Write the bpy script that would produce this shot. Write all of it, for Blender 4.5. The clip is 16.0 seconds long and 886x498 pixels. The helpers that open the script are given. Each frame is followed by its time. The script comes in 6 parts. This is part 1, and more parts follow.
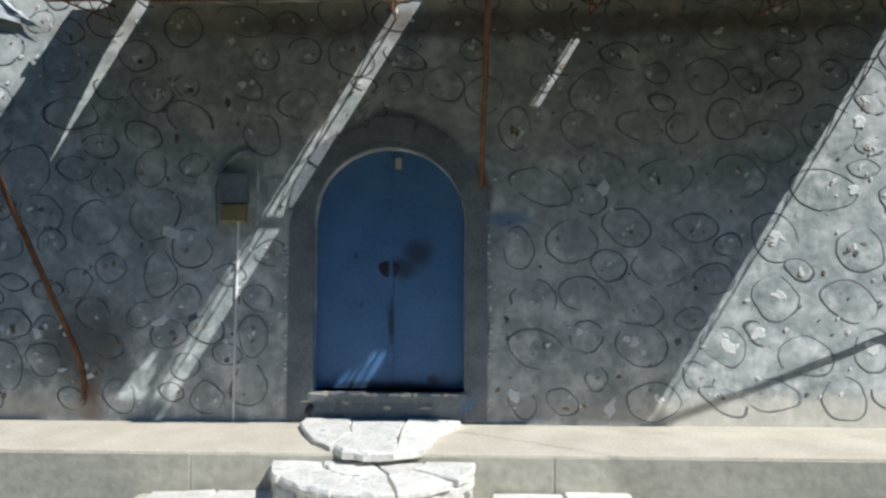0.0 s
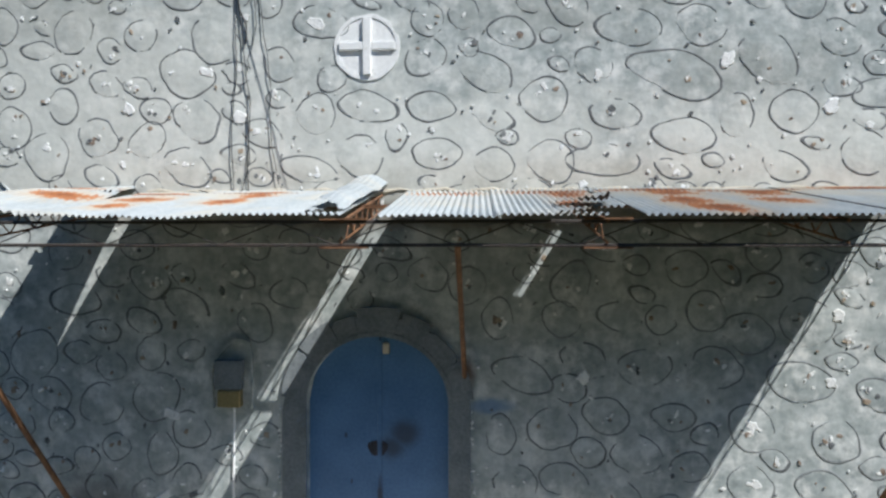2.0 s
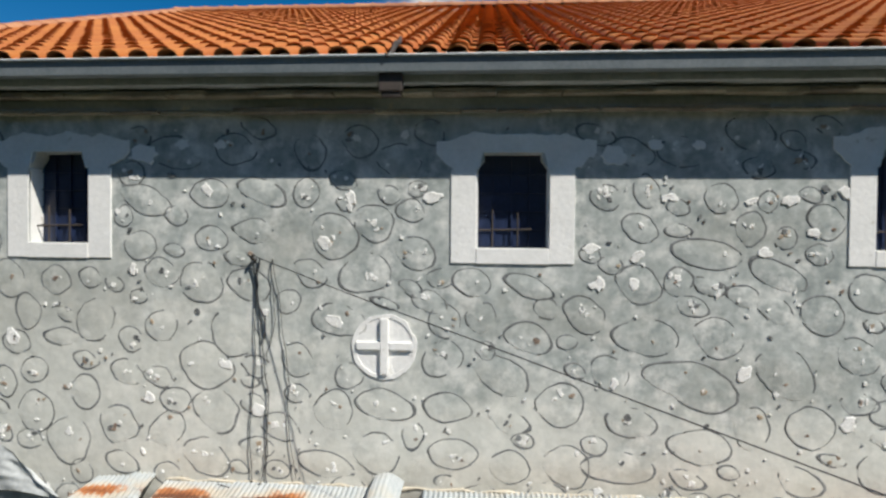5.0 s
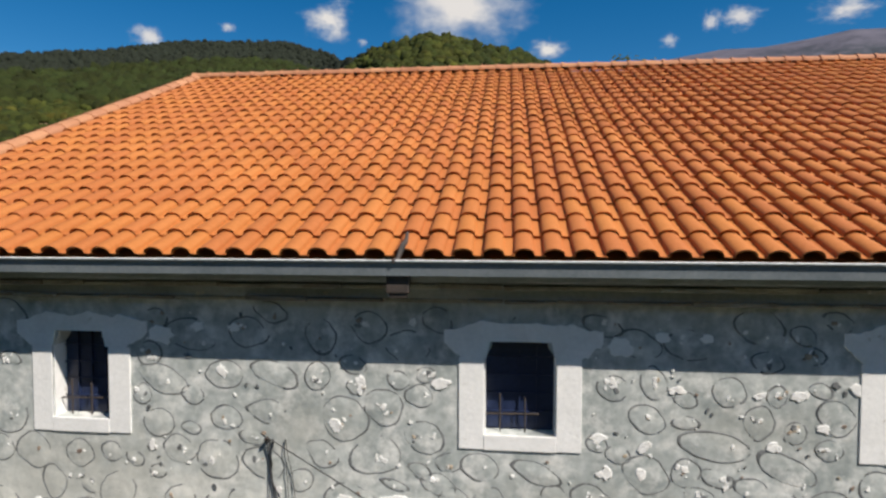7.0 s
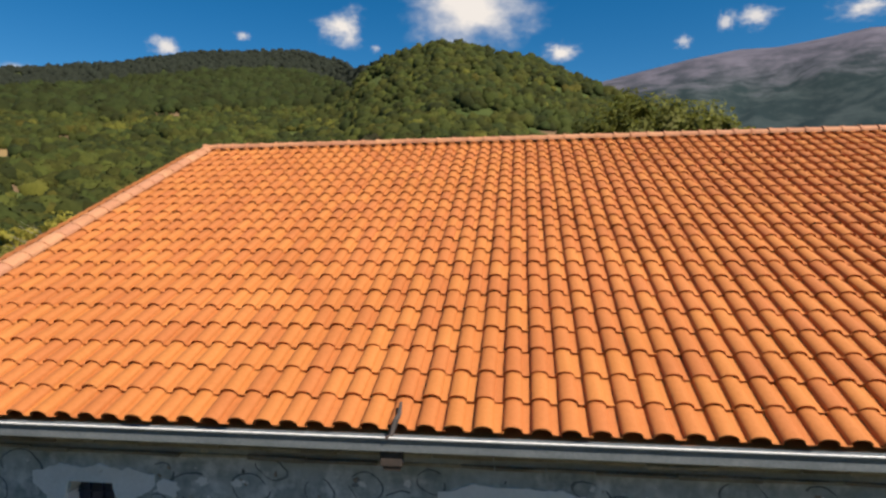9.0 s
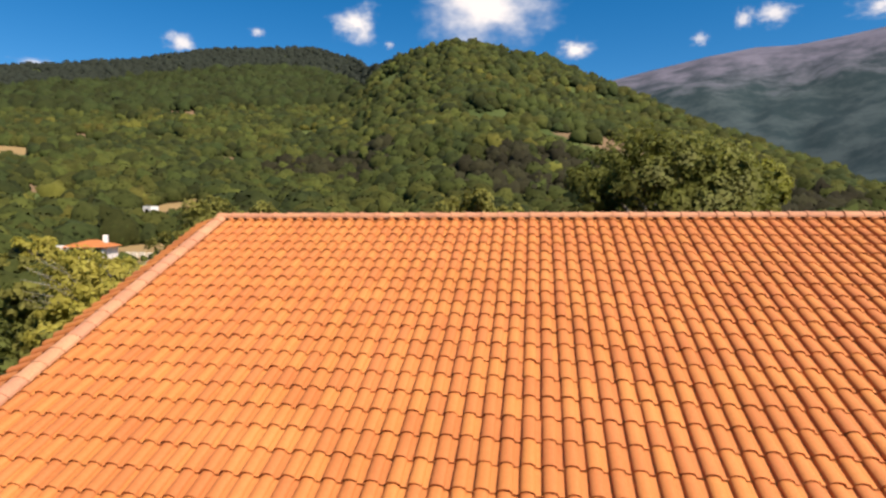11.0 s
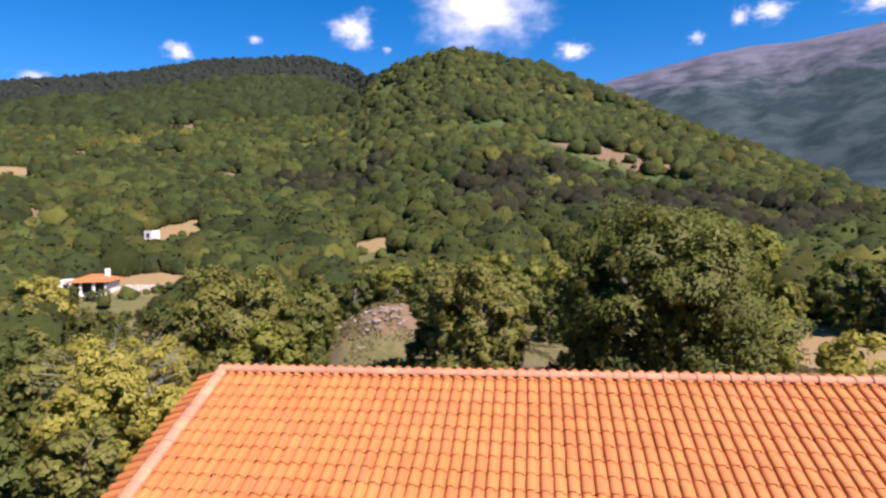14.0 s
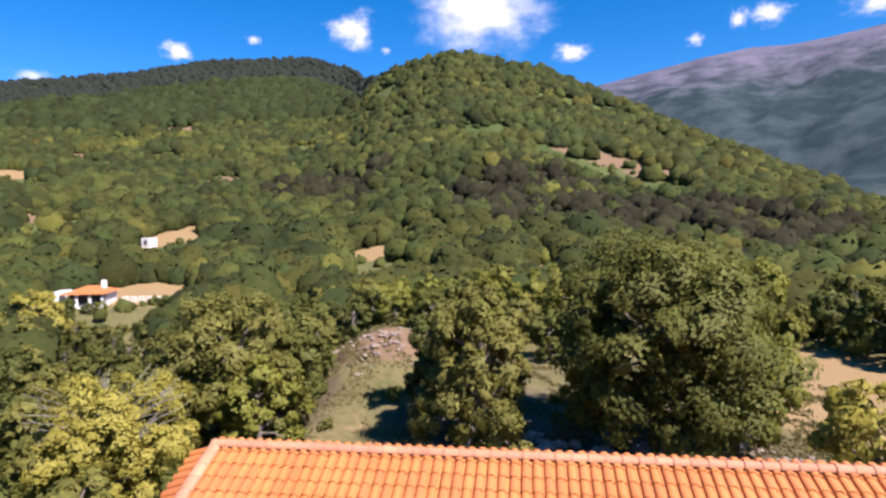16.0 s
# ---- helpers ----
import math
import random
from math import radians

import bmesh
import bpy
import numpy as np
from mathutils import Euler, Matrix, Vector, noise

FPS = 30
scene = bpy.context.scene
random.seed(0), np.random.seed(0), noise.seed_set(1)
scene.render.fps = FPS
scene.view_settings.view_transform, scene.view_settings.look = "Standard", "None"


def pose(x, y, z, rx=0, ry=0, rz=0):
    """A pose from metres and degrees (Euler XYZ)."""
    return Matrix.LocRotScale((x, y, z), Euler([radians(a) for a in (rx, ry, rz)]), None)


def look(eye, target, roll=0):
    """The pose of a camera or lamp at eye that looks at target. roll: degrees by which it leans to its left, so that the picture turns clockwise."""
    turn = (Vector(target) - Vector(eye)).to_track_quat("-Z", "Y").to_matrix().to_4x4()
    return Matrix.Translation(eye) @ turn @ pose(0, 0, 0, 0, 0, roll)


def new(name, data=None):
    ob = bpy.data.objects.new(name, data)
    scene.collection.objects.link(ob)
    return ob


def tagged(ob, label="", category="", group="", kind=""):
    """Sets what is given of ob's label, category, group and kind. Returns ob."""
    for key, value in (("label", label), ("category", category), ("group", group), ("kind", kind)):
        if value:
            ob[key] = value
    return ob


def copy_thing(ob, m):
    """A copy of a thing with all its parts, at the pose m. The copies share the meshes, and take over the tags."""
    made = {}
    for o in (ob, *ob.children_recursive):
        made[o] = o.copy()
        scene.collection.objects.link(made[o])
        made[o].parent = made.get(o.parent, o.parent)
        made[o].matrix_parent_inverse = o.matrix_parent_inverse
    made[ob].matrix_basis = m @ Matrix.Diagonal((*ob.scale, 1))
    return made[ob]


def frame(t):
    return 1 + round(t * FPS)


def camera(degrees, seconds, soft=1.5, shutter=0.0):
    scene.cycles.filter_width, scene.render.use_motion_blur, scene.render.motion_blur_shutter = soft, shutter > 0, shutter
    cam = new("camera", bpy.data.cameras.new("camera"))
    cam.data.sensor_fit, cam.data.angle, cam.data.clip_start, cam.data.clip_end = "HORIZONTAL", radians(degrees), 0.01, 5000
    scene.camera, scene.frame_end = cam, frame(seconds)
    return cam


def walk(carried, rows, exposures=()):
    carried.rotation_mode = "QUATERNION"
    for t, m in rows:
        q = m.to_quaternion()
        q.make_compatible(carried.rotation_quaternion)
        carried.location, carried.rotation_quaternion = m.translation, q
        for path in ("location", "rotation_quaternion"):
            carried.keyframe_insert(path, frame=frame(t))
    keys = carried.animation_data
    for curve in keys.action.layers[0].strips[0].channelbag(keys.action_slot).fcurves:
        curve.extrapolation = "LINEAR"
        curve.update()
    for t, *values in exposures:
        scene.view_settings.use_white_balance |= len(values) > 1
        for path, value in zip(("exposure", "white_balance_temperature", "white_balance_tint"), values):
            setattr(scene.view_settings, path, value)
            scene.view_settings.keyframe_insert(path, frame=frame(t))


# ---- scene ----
EXPOSURES = [(0.0, 0.0, 5850, 8), (1.5, 0.13, 5900, 8), (3.5, 0.07, 6200, 7), (5.0, 0.1, 6550, 8), (7.5, 0.22, 6850, 12), (9.0, 0.36, 7100, 13), (11.5, 0.7, 6850, 19), (13.0, 0.8, 6200, 27), (16.0, 1.1, 6100, 29)]
cam = camera(73.77, 16.0, soft=2.6)
# seconds, place, yaw, pitch, lean
PATH = [
    (0, 0.554, -4.788, 1.196, 1.51, 1.90, -0.19),
    (0.5, 0.677, -4.864, 1.636, 2.24, 0.82, -0.22),
    (1, 0.792, -4.929, 2.095, 2.80, 0.02, 0.09),
    (1.5, 0.849, -4.962, 2.522, 3.21, -0.46, 0.09),
    (2, 0.852, -4.968, 2.962, 3.45, -0.48, 0.01),
    (2.5, 0.836, -4.967, 3.357, 3.55, -0.34, -0.09),
    (3, 0.830, -4.960, 3.794, 3.77, -0.27, -0.31),
    (3.5, 0.820, -4.975, 4.226, 3.94, -0.60, -0.36),
    (4, 0.809, -4.976, 4.680, 4.11, -0.80, -0.41),
    (4.5, 0.793, -4.981, 5.097, 4.20, -0.90, -0.45),
    (5, 0.770, -4.980, 5.554, 4.22, -1.00, -0.52),
    (7.5, 0.916, -4.986, 7.651, 6.65, -2.48, 0.16),
    (8, 0.949, -5.023, 8.010, 6.80, -2.44, 0.30),
    (8.5, 0.999, -5.040, 8.328, 7.12, -2.24, 0.38),
    (9, 1.091, -5.090, 8.690, 7.67, -1.95, 0.50),
    (11.5, 1.051, -4.955, 10.928, 8.90, -2.29, -0.06),
    (12, 1.095, -5.026, 11.475, 8.96, -2.23, -0.01),
    (12.5, 1.126, -5.128, 12.013, 8.94, -1.99, 0.34),
    (13, 1.200, -5.238, 12.680, 9.01, -2.02, 0.90),
    (13.5, 1.282, -5.340, 13.319, 8.96, -2.07, 1.20),
    (14, 1.372, -5.317, 13.909, 8.93, -1.97, 1.09),
    (14.5, 1.426, -5.218, 14.470, 8.89, -2.02, 1.11),
    (15, 1.391, -5.082, 14.916, 8.80, -1.94, 1.02),
    (15.5, 1.318, -4.935, 15.239, 8.77, -1.91, 0.92),
    (16, 1.234, -4.772, 15.528, 8.78, -1.91, 0.95),
]


def stand(x, y, z, yaw, pitch, lean):
    return pose(x, y, z, 90 + pitch, 0, yaw) @ pose(0, 0, 0, 0, 0, -lean)


walk(cam, [(t, stand(*p)) for t, *p in PATH], EXPOSURES)

# ---------------------------------------------------------------- light
SUN_TO = Vector((1.39, -1.0, 2.08)).normalized()
world = bpy.data.worlds.new("sky_world")
scene.world = world
world.use_nodes = True
wn, wl = world.node_tree.nodes, world.node_tree.links
sky = wn.new("ShaderNodeTexSky")
sky.sky_type = 'NISHITA'
sky.sun_disc = False
sky.sun_elevation = math.asin(SUN_TO.z)
sky.sun_rotation = math.atan2(SUN_TO.x, SUN_TO.y)
sky.altitude = 1500
sky.air_density, sky.dust_density, sky.ozone_density = 1.0, 0.0, 3.0
deep = wn.new("ShaderNodeHueSaturation")
deep.inputs["Saturation"].default_value = 1.42
deep.inputs["Hue"].default_value = 0.497
wl.new(sky.outputs[0], deep.inputs["Color"])
wl.new(deep.outputs[0], wn["Background"].inputs[0])
wn["Background"].inputs[1].default_value = 0.086

lamp = bpy.data.lights.new("sun", 'SUN')
lamp.energy, lamp.angle, lamp.color = 5.5, radians(0.53), (1.0, 0.945, 0.865)
sun = new("sun", lamp)
sun.matrix_world = look(SUN_TO * 60, (0, 0, 0))


# ---------------------------------------------------------------- materials
def mat(name, low, high, scale=3.0, fine=40.0, rough=0.85, bump=0.15, metal=0.0, vary=0.0, island=False,
        spots=None, spot_scale=2.0, spot_edge=(0.62, 0.72), stretch=(1, 1, 1), bump_scale=1.0):
    """A surface with variation at two scales, bump, optional stains and a change from piece to piece."""
    m = bpy.data.materials.new(name)
    m.use_nodes = True
    n, l = m.node_tree.nodes, m.node_tree.links
    b = n["Principled BSDF"]
    b.inputs["Roughness"].default_value, b.inputs["Metallic"].default_value = rough, metal
    geo = n.new("ShaderNodeNewGeometry")
    pos = n.new("ShaderNodeMapping")
    pos.inputs["Scale"].default_value = stretch
    l.new(geo.outputs["Position"], pos.inputs[0])
    big = n.new("ShaderNodeTexNoise")
    big.inputs["Scale"].default_value, big.inputs["Detail"].default_value = scale, 6
    small = n.new("ShaderNodeTexNoise")
    small.inputs["Scale"].default_value, small.inputs["Detail"].default_value = fine, 5
    l.new(pos.outputs[0], big.inputs["Vector"])
    l.new(pos.outputs[0], small.inputs["Vector"])
    add = n.new("ShaderNodeMath")
    add.operation = 'MULTIPLY_ADD'
    add.inputs[1].default_value = 0.45
    l.new(small.outputs["Fac"], add.inputs[0])
    half = n.new("ShaderNodeMath")
    half.operation = 'MULTIPLY'
    half.inputs[1].default_value = 0.55
    l.new(big.outputs["Fac"], half.inputs[0])
    l.new(half.outputs[0], add.inputs[2])
    ramp = n.new("ShaderNodeValToRGB")
    ramp.color_ramp.elements[0].position, ramp.color_ramp.elements[1].position = 0.36, 0.66
    ramp.color_ramp.elements[0].color, ramp.color_ramp.elements[1].color = (*low, 1), (*high, 1)
    l.new(add.outputs[0], ramp.inputs[0])
    out = ramp.outputs[0]
    if spots:
        sn = n.new("ShaderNodeTexNoise")
        sn.inputs["Scale"].default_value, sn.inputs["Detail"].default_value = spot_scale, 8
        sn.inputs["Roughness"].default_value = 0.65
        l.new(geo.outputs["Position"], sn.inputs["Vector"])
        sr = n.new("ShaderNodeValToRGB")
        sr.color_ramp.elements[0].position, sr.color_ramp.elements[1].position = spot_edge
        l.new(sn.outputs["Fac"], sr.inputs[0])
        mix = n.new("ShaderNodeMixRGB")
        l.new(sr.outputs[0], mix.inputs[0])
        l.new(out, mix.inputs[1])
        mix.inputs[2].default_value = (*spots, 1)
        out = mix.outputs[0]
    if vary:
        if island:
            rnd = geo.outputs["Random Per Island"]
        else:
            rnd = n.new("ShaderNodeObjectInfo").outputs["Random"]
        hsv = n.new("ShaderNodeHueSaturation")
        v = n.new("ShaderNodeMapRange")
        v.inputs[3].default_value, v.inputs[4].default_value = 1 - vary, 1 + vary
        l.new(rnd, v.inputs[0])
        l.new(v.outputs[0], hsv.inputs["Value"])
        h = n.new("ShaderNodeMapRange")
        h.inputs[3].default_value, h.inputs[4].default_value = 0.5 - vary * 0.05, 0.5 + vary * 0.05
        l.new(rnd, h.inputs[0])
        l.new(h.outputs[0], hsv.inputs["Hue"])
        l.new(out, hsv.inputs["Color"])
        out = hsv.outputs[0]
    l.new(out, b.inputs["Base Color"])
    if bump:
        bp = n.new("ShaderNodeBump")
        bp.inputs["Strength"].default_value, bp.inputs["Distance"].default_value = bump, 0.02 * bump_scale
        l.new(add.outputs[0], bp.inputs["Height"])
        l.new(bp.outputs[0], b.inputs["Normal"])
    return m


def stain_and_shade(m, marks, color, wobble=0.5, grain=9.0, soft=(0.55, 1.1), strength=1.0, flat="xz"):
    """Lay stains or painted shade of a given place and size (x, z or y, and two radii) over a material, ragged by
    noise.
    """
    n, l = m.node_tree.nodes, m.node_tree.links
    b = n["Principled BSDF"]
    old = b.inputs["Base Color"].links[0].from_socket
    geo = n.new("ShaderNodeNewGeometry")
    near = None
    for u, v, ru, rv in marks:
        mp = n.new("ShaderNodeVectorMath")
        mp.operation = 'MULTIPLY_ADD'
        if flat == "xz":
            mp.inputs[1].default_value, mp.inputs[2].default_value = (1 / ru, 0, 1 / rv), (-u / ru, 0, -v / rv)
        else:
            mp.inputs[1].default_value, mp.inputs[2].default_value = (1 / ru, 1 / rv, 0), (-u / ru, -v / rv, 0)
        l.new(geo.outputs["Position"], mp.inputs[0])
        ln = n.new("ShaderNodeVectorMath")
        ln.operation = 'LENGTH'
        l.new(mp.outputs[0], ln.inputs[0])
        if near is None:
            near = ln.outputs["Value"]
        else:
            mn = n.new("ShaderNodeMath")
            mn.operation = 'MINIMUM'
            l.new(near, mn.inputs[0])
            l.new(ln.outputs["Value"], mn.inputs[1])
            near = mn.outputs[0]
    nz = n.new("ShaderNodeTexNoise")
    nz.inputs["Scale"].default_value, nz.inputs["Detail"].default_value, nz.inputs["Roughness"].default_value = grain, 6, 0.65
    l.new(geo.outputs["Position"], nz.inputs["Vector"])
    ad = n.new("ShaderNodeMath")
    ad.operation = 'MULTIPLY_ADD'
    ad.inputs[1].default_value = 2 * wobble
    l.new(nz.outputs["Fac"], ad.inputs[0])
    sub = n.new("ShaderNodeMath")
    sub.operation = 'SUBTRACT'
    sub.inputs[1].default_value = wobble
    l.new(near, sub.inputs[0])
    l.new(sub.outputs[0], ad.inputs[2])
    mr = n.new("ShaderNodeMapRange")
    mr.interpolation_type = 'SMOOTHSTEP'
    mr.inputs[1].default_value, mr.inputs[2].default_value, mr.inputs[3].default_value, mr.inputs[4].default_value = soft[0], soft[1], strength, 0.0
    l.new(ad.outputs[0], mr.inputs[0])
    mix = n.new("ShaderNodeMixRGB")
    l.new(mr.outputs[0], mix.inputs[0])
    l.new(old, mix.inputs[1])
    mix.inputs[2].default_value = (*color, 1)
    l.new(mix.outputs[0], b.inputs["Base Color"])
    return mr.outputs[0]


M_CEMENT = mat("grey_cement_render", (0.262, 0.296, 0.29), (0.575, 0.605, 0.585), 2.2, 13, 0.92, 0.55, spots=(0.74, 0.745, 0.715), spot_scale=4.2, spot_edge=(0.49, 0.66))
M_LINE = mat("dark_pointing", (0.07, 0.075, 0.08), (0.27, 0.28, 0.28), 7, 45, 0.9, 0.4)
# paler copy of the pointing: lines fade in canopy shade, put into the colour
M_LINE_SHADED = mat("shaded_pointing", (0.12, 0.13, 0.135), (0.32, 0.335, 0.33), 7, 45, 0.9, 0.4)
M_CHIP = mat("white_quartz_chip", (0.76, 0.755, 0.73), (0.93, 0.925, 0.9), 12, 90, 0.7, 0.5, vary=0.06, island=True)
M_CHIP_BROWN = mat("brown_stone_chip", (0.22, 0.16, 0.12), (0.46, 0.37, 0.28), 12, 90, 0.8, 0.5, vary=0.3, island=True)
M_WHITE = mat("white_plaster", (0.8, 0.8, 0.785), (0.92, 0.915, 0.9), 4, 30, 0.85, 0.3, spots=(0.6, 0.58, 0.53), spot_scale=9, spot_edge=(0.63, 0.72))
M_SURROUND = mat("grey_blue_surround", (0.14, 0.16, 0.175), (0.27, 0.29, 0.3), 4, 40, 0.88, 0.5, spots=(0.15, 0.23, 0.37), spot_scale=2.5)
M_DOOR = mat("blue_door_paint", (0.065, 0.155, 0.315), (0.11, 0.23, 0.435), 3, 40, 0.45, 0.15)
stain_and_shade(M_DOOR, [(0.22, 1.32, 0.13, 0.12), (0.1, 1.2, 0.12, 0.1)], (0.035, 0.05, 0.08), 0.4, 7, (0.3, 1.5), 0.8)
stain_and_shade(M_CEMENT, [(0.73, 1.88, 0.09, 0.13), (-2.46, 0.1, 0.1, 0.25)], (0.2, 0.1, 0.05), 0.4, 8, (0.3, 1.4), 0.8)
stain_and_shade(M_CEMENT, [(-2.5, 0.6, 0.45, 0.42)], (0.11, 0.115, 0.11), 0.5, 5, (0.3, 1.3), 0.8)
stain_and_shade(M_CEMENT, [(0.95, 1.6, 0.22, 0.07)], (0.14, 0.25, 0.42), 0.5, 8, (0.4, 1.3), 0.7)
stain_and_shade(M_CEMENT, [(0.4, 3.5, 5.0, 0.22)], (0.56, 0.51, 0.42), 0.35, 3, (0.3, 1.5), 0.55)
# brown-dark shade right below the canopy, painted along the wall
stain_and_shade(M_CEMENT, [(0.6, 3.2, 4.6, 0.13)], (0.17, 0.135, 0.1), 0.5, 4, (0.4, 1.3), 0.7)
stain_and_shade(M_CEMENT, [(-2.8, 4.2, 2.6, 1.1), (0.2, 3.9, 2.2, 0.45), (3.4, 3.8, 1.5, 0.4)], (0.75, 0.745, 0.68), 1.2, 3.0, (0.3, 1.5), 0.6)
stain_and_shade(M_CEMENT, [(-3.0, 5.0, 1.2, 0.5), (1.4, 4.9, 0.9, 0.25), (2.9, 5.6, 0.7, 0.25), (-0.9, 5.5, 0.6, 0.3), (3.1, 4.4, 0.8, 0.3)], (0.34, 0.345, 0.31), 1.4, 3.5, (0.2, 1.2), 0.4)
stain_and_shade(M_CEMENT, [(3.4, 0.02, 2.2, 0.2), (-3.2, 0.02, 0.9, 0.14)], (0.66, 0.6, 0.49), 0.5, 5, (0.4, 1.3), 0.6)
stain_and_shade(M_DOOR, [(0.0, 0.22, 0.62, 0.05), (0.35, 0.27, 0.06, 0.06)], (0.03, 0.03, 0.04), 1.0, 9, (0.3, 1.4), 0.85)
stain_and_shade(M_DOOR, [(0.0, 0.75, 0.025, 0.2), (-0.3, 1.3, 0.015, 0.03), (-0.25, 0.9, 0.012, 0.03)], (0.025, 0.025, 0.035), 0.6, 9, (0.4, 1.3), 0.8)
M_RUST = mat("rusted_iron", (0.09, 0.042, 0.02), (0.3, 0.15, 0.07), 8, 80, 0.85, 0.5)
M_DARKIRON = mat("dark_iron", (0.03, 0.026, 0.024), (0.08, 0.06, 0.05), 8, 80, 0.7, 0.4)
M_CONCRETE = mat("weathered_concrete", (0.48, 0.425, 0.33), (0.67, 0.605, 0.49), 2.5, 45, 0.92, 0.5, spots=(0.4, 0.37, 0.31), spot_scale=3)
M_SLAB = mat("pale_stone_slab", (0.56, 0.53, 0.47), (0.88, 0.85, 0.78), 6, 34, 0.85, 0.8, vary=0.13, spots=(0.42, 0.42, 0.39), spot_scale=6, spot_edge=(0.58, 0.66))
M_TILE = mat("orange_clay_tile", (0.4, 0.128, 0.026), (0.48, 0.163, 0.04), 0.8, 25, 0.75, 0.2, vary=0.075)
M_TILE_FAR = mat("orange_clay_tile_field", (0.4, 0.128, 0.026), (0.48, 0.163, 0.04), 0.8, 25, 0.75, 0.2, vary=0.075, island=True)
M_CAP = mat("pale_clay_ridge_cap", (0.38, 0.165, 0.08), (0.49, 0.235, 0.122), 2, 30, 0.8, 0.3, vary=0.08)
M_GUTTER = mat("grey_sheet_gutter", (0.15, 0.18, 0.2), (0.24, 0.27, 0.29), 3, 40, 0.6, 0.1)
M_CORNICE = mat("brown_slate_course", (0.17, 0.145, 0.11), (0.42, 0.37, 0.29), 4, 40, 0.9, 0.7, vary=0.3, stretch=(1, 1, 3))
M_FASCIA = mat("grey_eaves_render", (0.31, 0.335, 0.34), (0.48, 0.505, 0.505), 3, 25, 0.92, 0.5, spots=(0.6, 0.55, 0.43), spot_scale=4)
# near-black that holds the darkness of unlit rooms and the porch in its colour
M_DARK = mat("shade_black", (0.012, 0.012, 0.013), (0.03, 0.03, 0.032), 2, 20, 0.95, 0.0)
M_BLUEPANE = mat("dark_blue_shutter", (0.012, 0.02, 0.05), (0.025, 0.04, 0.1), 2, 30, 0.35, 0.1)
M_CABLE = mat("black_cable", (0.02, 0.02, 0.022), (0.05, 0.05, 0.055), 8, 50, 0.6, 0.0)
M_EARTH = mat("dry_earth", (0.085, 0.085, 0.03), (0.18, 0.142, 0.064), 0.14, 2.5, 0.95, 0.6, spots=(0.34, 0.22, 0.115), spot_scale=0.05, bump_scale=8)


# ---------------------------------------------------------------- builders
def finish(name, bm, material, smooth=False):
    me = bpy.data.meshes.new(name)
    bmesh.ops.recalc_face_normals(bm, faces=bm.faces)
    bm.to_mesh(me)
    bm.free()
    for m in (material if isinstance(material, (list, tuple)) else [material]):
        me.materials.append(m)
    if smooth:
        for p in me.polygons:
            p.use_smooth = True
    return new(name, me)


def part(name, bm, material, parent, label="", smooth=False):
    ob = finish(name, bm, material, smooth)
    ob.parent = parent
    if label:
        ob["label"] = label
    return ob


def empty(name, place=(0, 0, 0)):
    e = new(name)
    e.empty_display_size = 0.1
    e.location = place
    return e


def box(bm, x0, x1, y0, y1, z0, z1, bevel=0.0, slot=0):
    made = bmesh.ops.create_cube(bm, size=1.0, matrix=Matrix.LocRotScale(((x0 + x1) / 2, (y0 + y1) / 2, (z0 + z1) / 2), None, (x1 - x0, y1 - y0, z1 - z0)))
    vs = made["verts"]
    if bevel:
        es = list({e for v in vs for e in v.link_edges})
        bmesh.ops.bevel(bm, geom=es, offset=bevel, segments=2, affect='EDGES', profile=0.6)
    for f in bm.faces:
        if slot and all(v in vs for v in f.verts):
            f.material_index = slot
    return bm


def bar(bm, a, b, r=0.01, sides=6):
    a, b = Vector(a), Vector(b)
    d = b - a
    m = Matrix.Translation((a + b) / 2) @ d.to_track_quat("Z", "Y").to_matrix().to_4x4()
    bmesh.ops.create_cone(bm, cap_ends=True, segments=sides, radius1=r, radius2=r, depth=d.length, matrix=m)
    return bm


def tube(bm, pts, r=0.01, sides=6):
    """A round bar or cable along a line of places."""
    pts = [Vector(p) for p in pts]
    rings = []
    for i, p in enumerate(pts):
        d = (pts[min(i + 1, len(pts) - 1)] - pts[max(i - 1, 0)]).normalized()
        u = d.cross(Vector((0.13, 0.97, 0.21))).normalized()
        v = d.cross(u)
        rr = r[i] if isinstance(r, (list, tuple)) else r
        rings.append([bm.verts.new(p + (u * math.cos(t) + v * math.sin(t)) * rr) for t in (2 * math.pi * k / sides for k in range(sides))])
    for a, b in zip(rings, rings[1:]):
        for k in range(sides):
            bm.faces.new((a[k], a[(k + 1) % sides], b[(k + 1) % sides], b[k]))
    bm.faces.new(rings[0])
    bm.faces.new(rings[-1])
    return bm


def outline_wall(name, outer, holes, thick, material):
    """A wall in the xz plane, its face at y 0, with openings cut right through."""
    cu = bpy.data.curves.new(name, 'CURVE')
    cu.dimensions, cu.fill_mode, cu.extrude = '2D', 'BOTH', thick / 2
    for loop in [outer] + holes:
        s = cu.splines.new('POLY')
        s.points.add(len(loop) - 1)
        for p, (x, z) in zip(s.points, loop):
            p.co = (x, z, 0, 1)
        s.use_cyclic_u = True
    tmp = bpy.data.objects.new(name, cu)
    scene.collection.objects.link(tmp)
    me = bpy.data.meshes.new_from_object(tmp)
    bpy.data.objects.remove(tmp)
    me.transform(pose(0, thick / 2, 0, 90, 0, 0))
    me.materials.clear()
    me.materials.append(material)
    ob = new(name, me)
    return ob


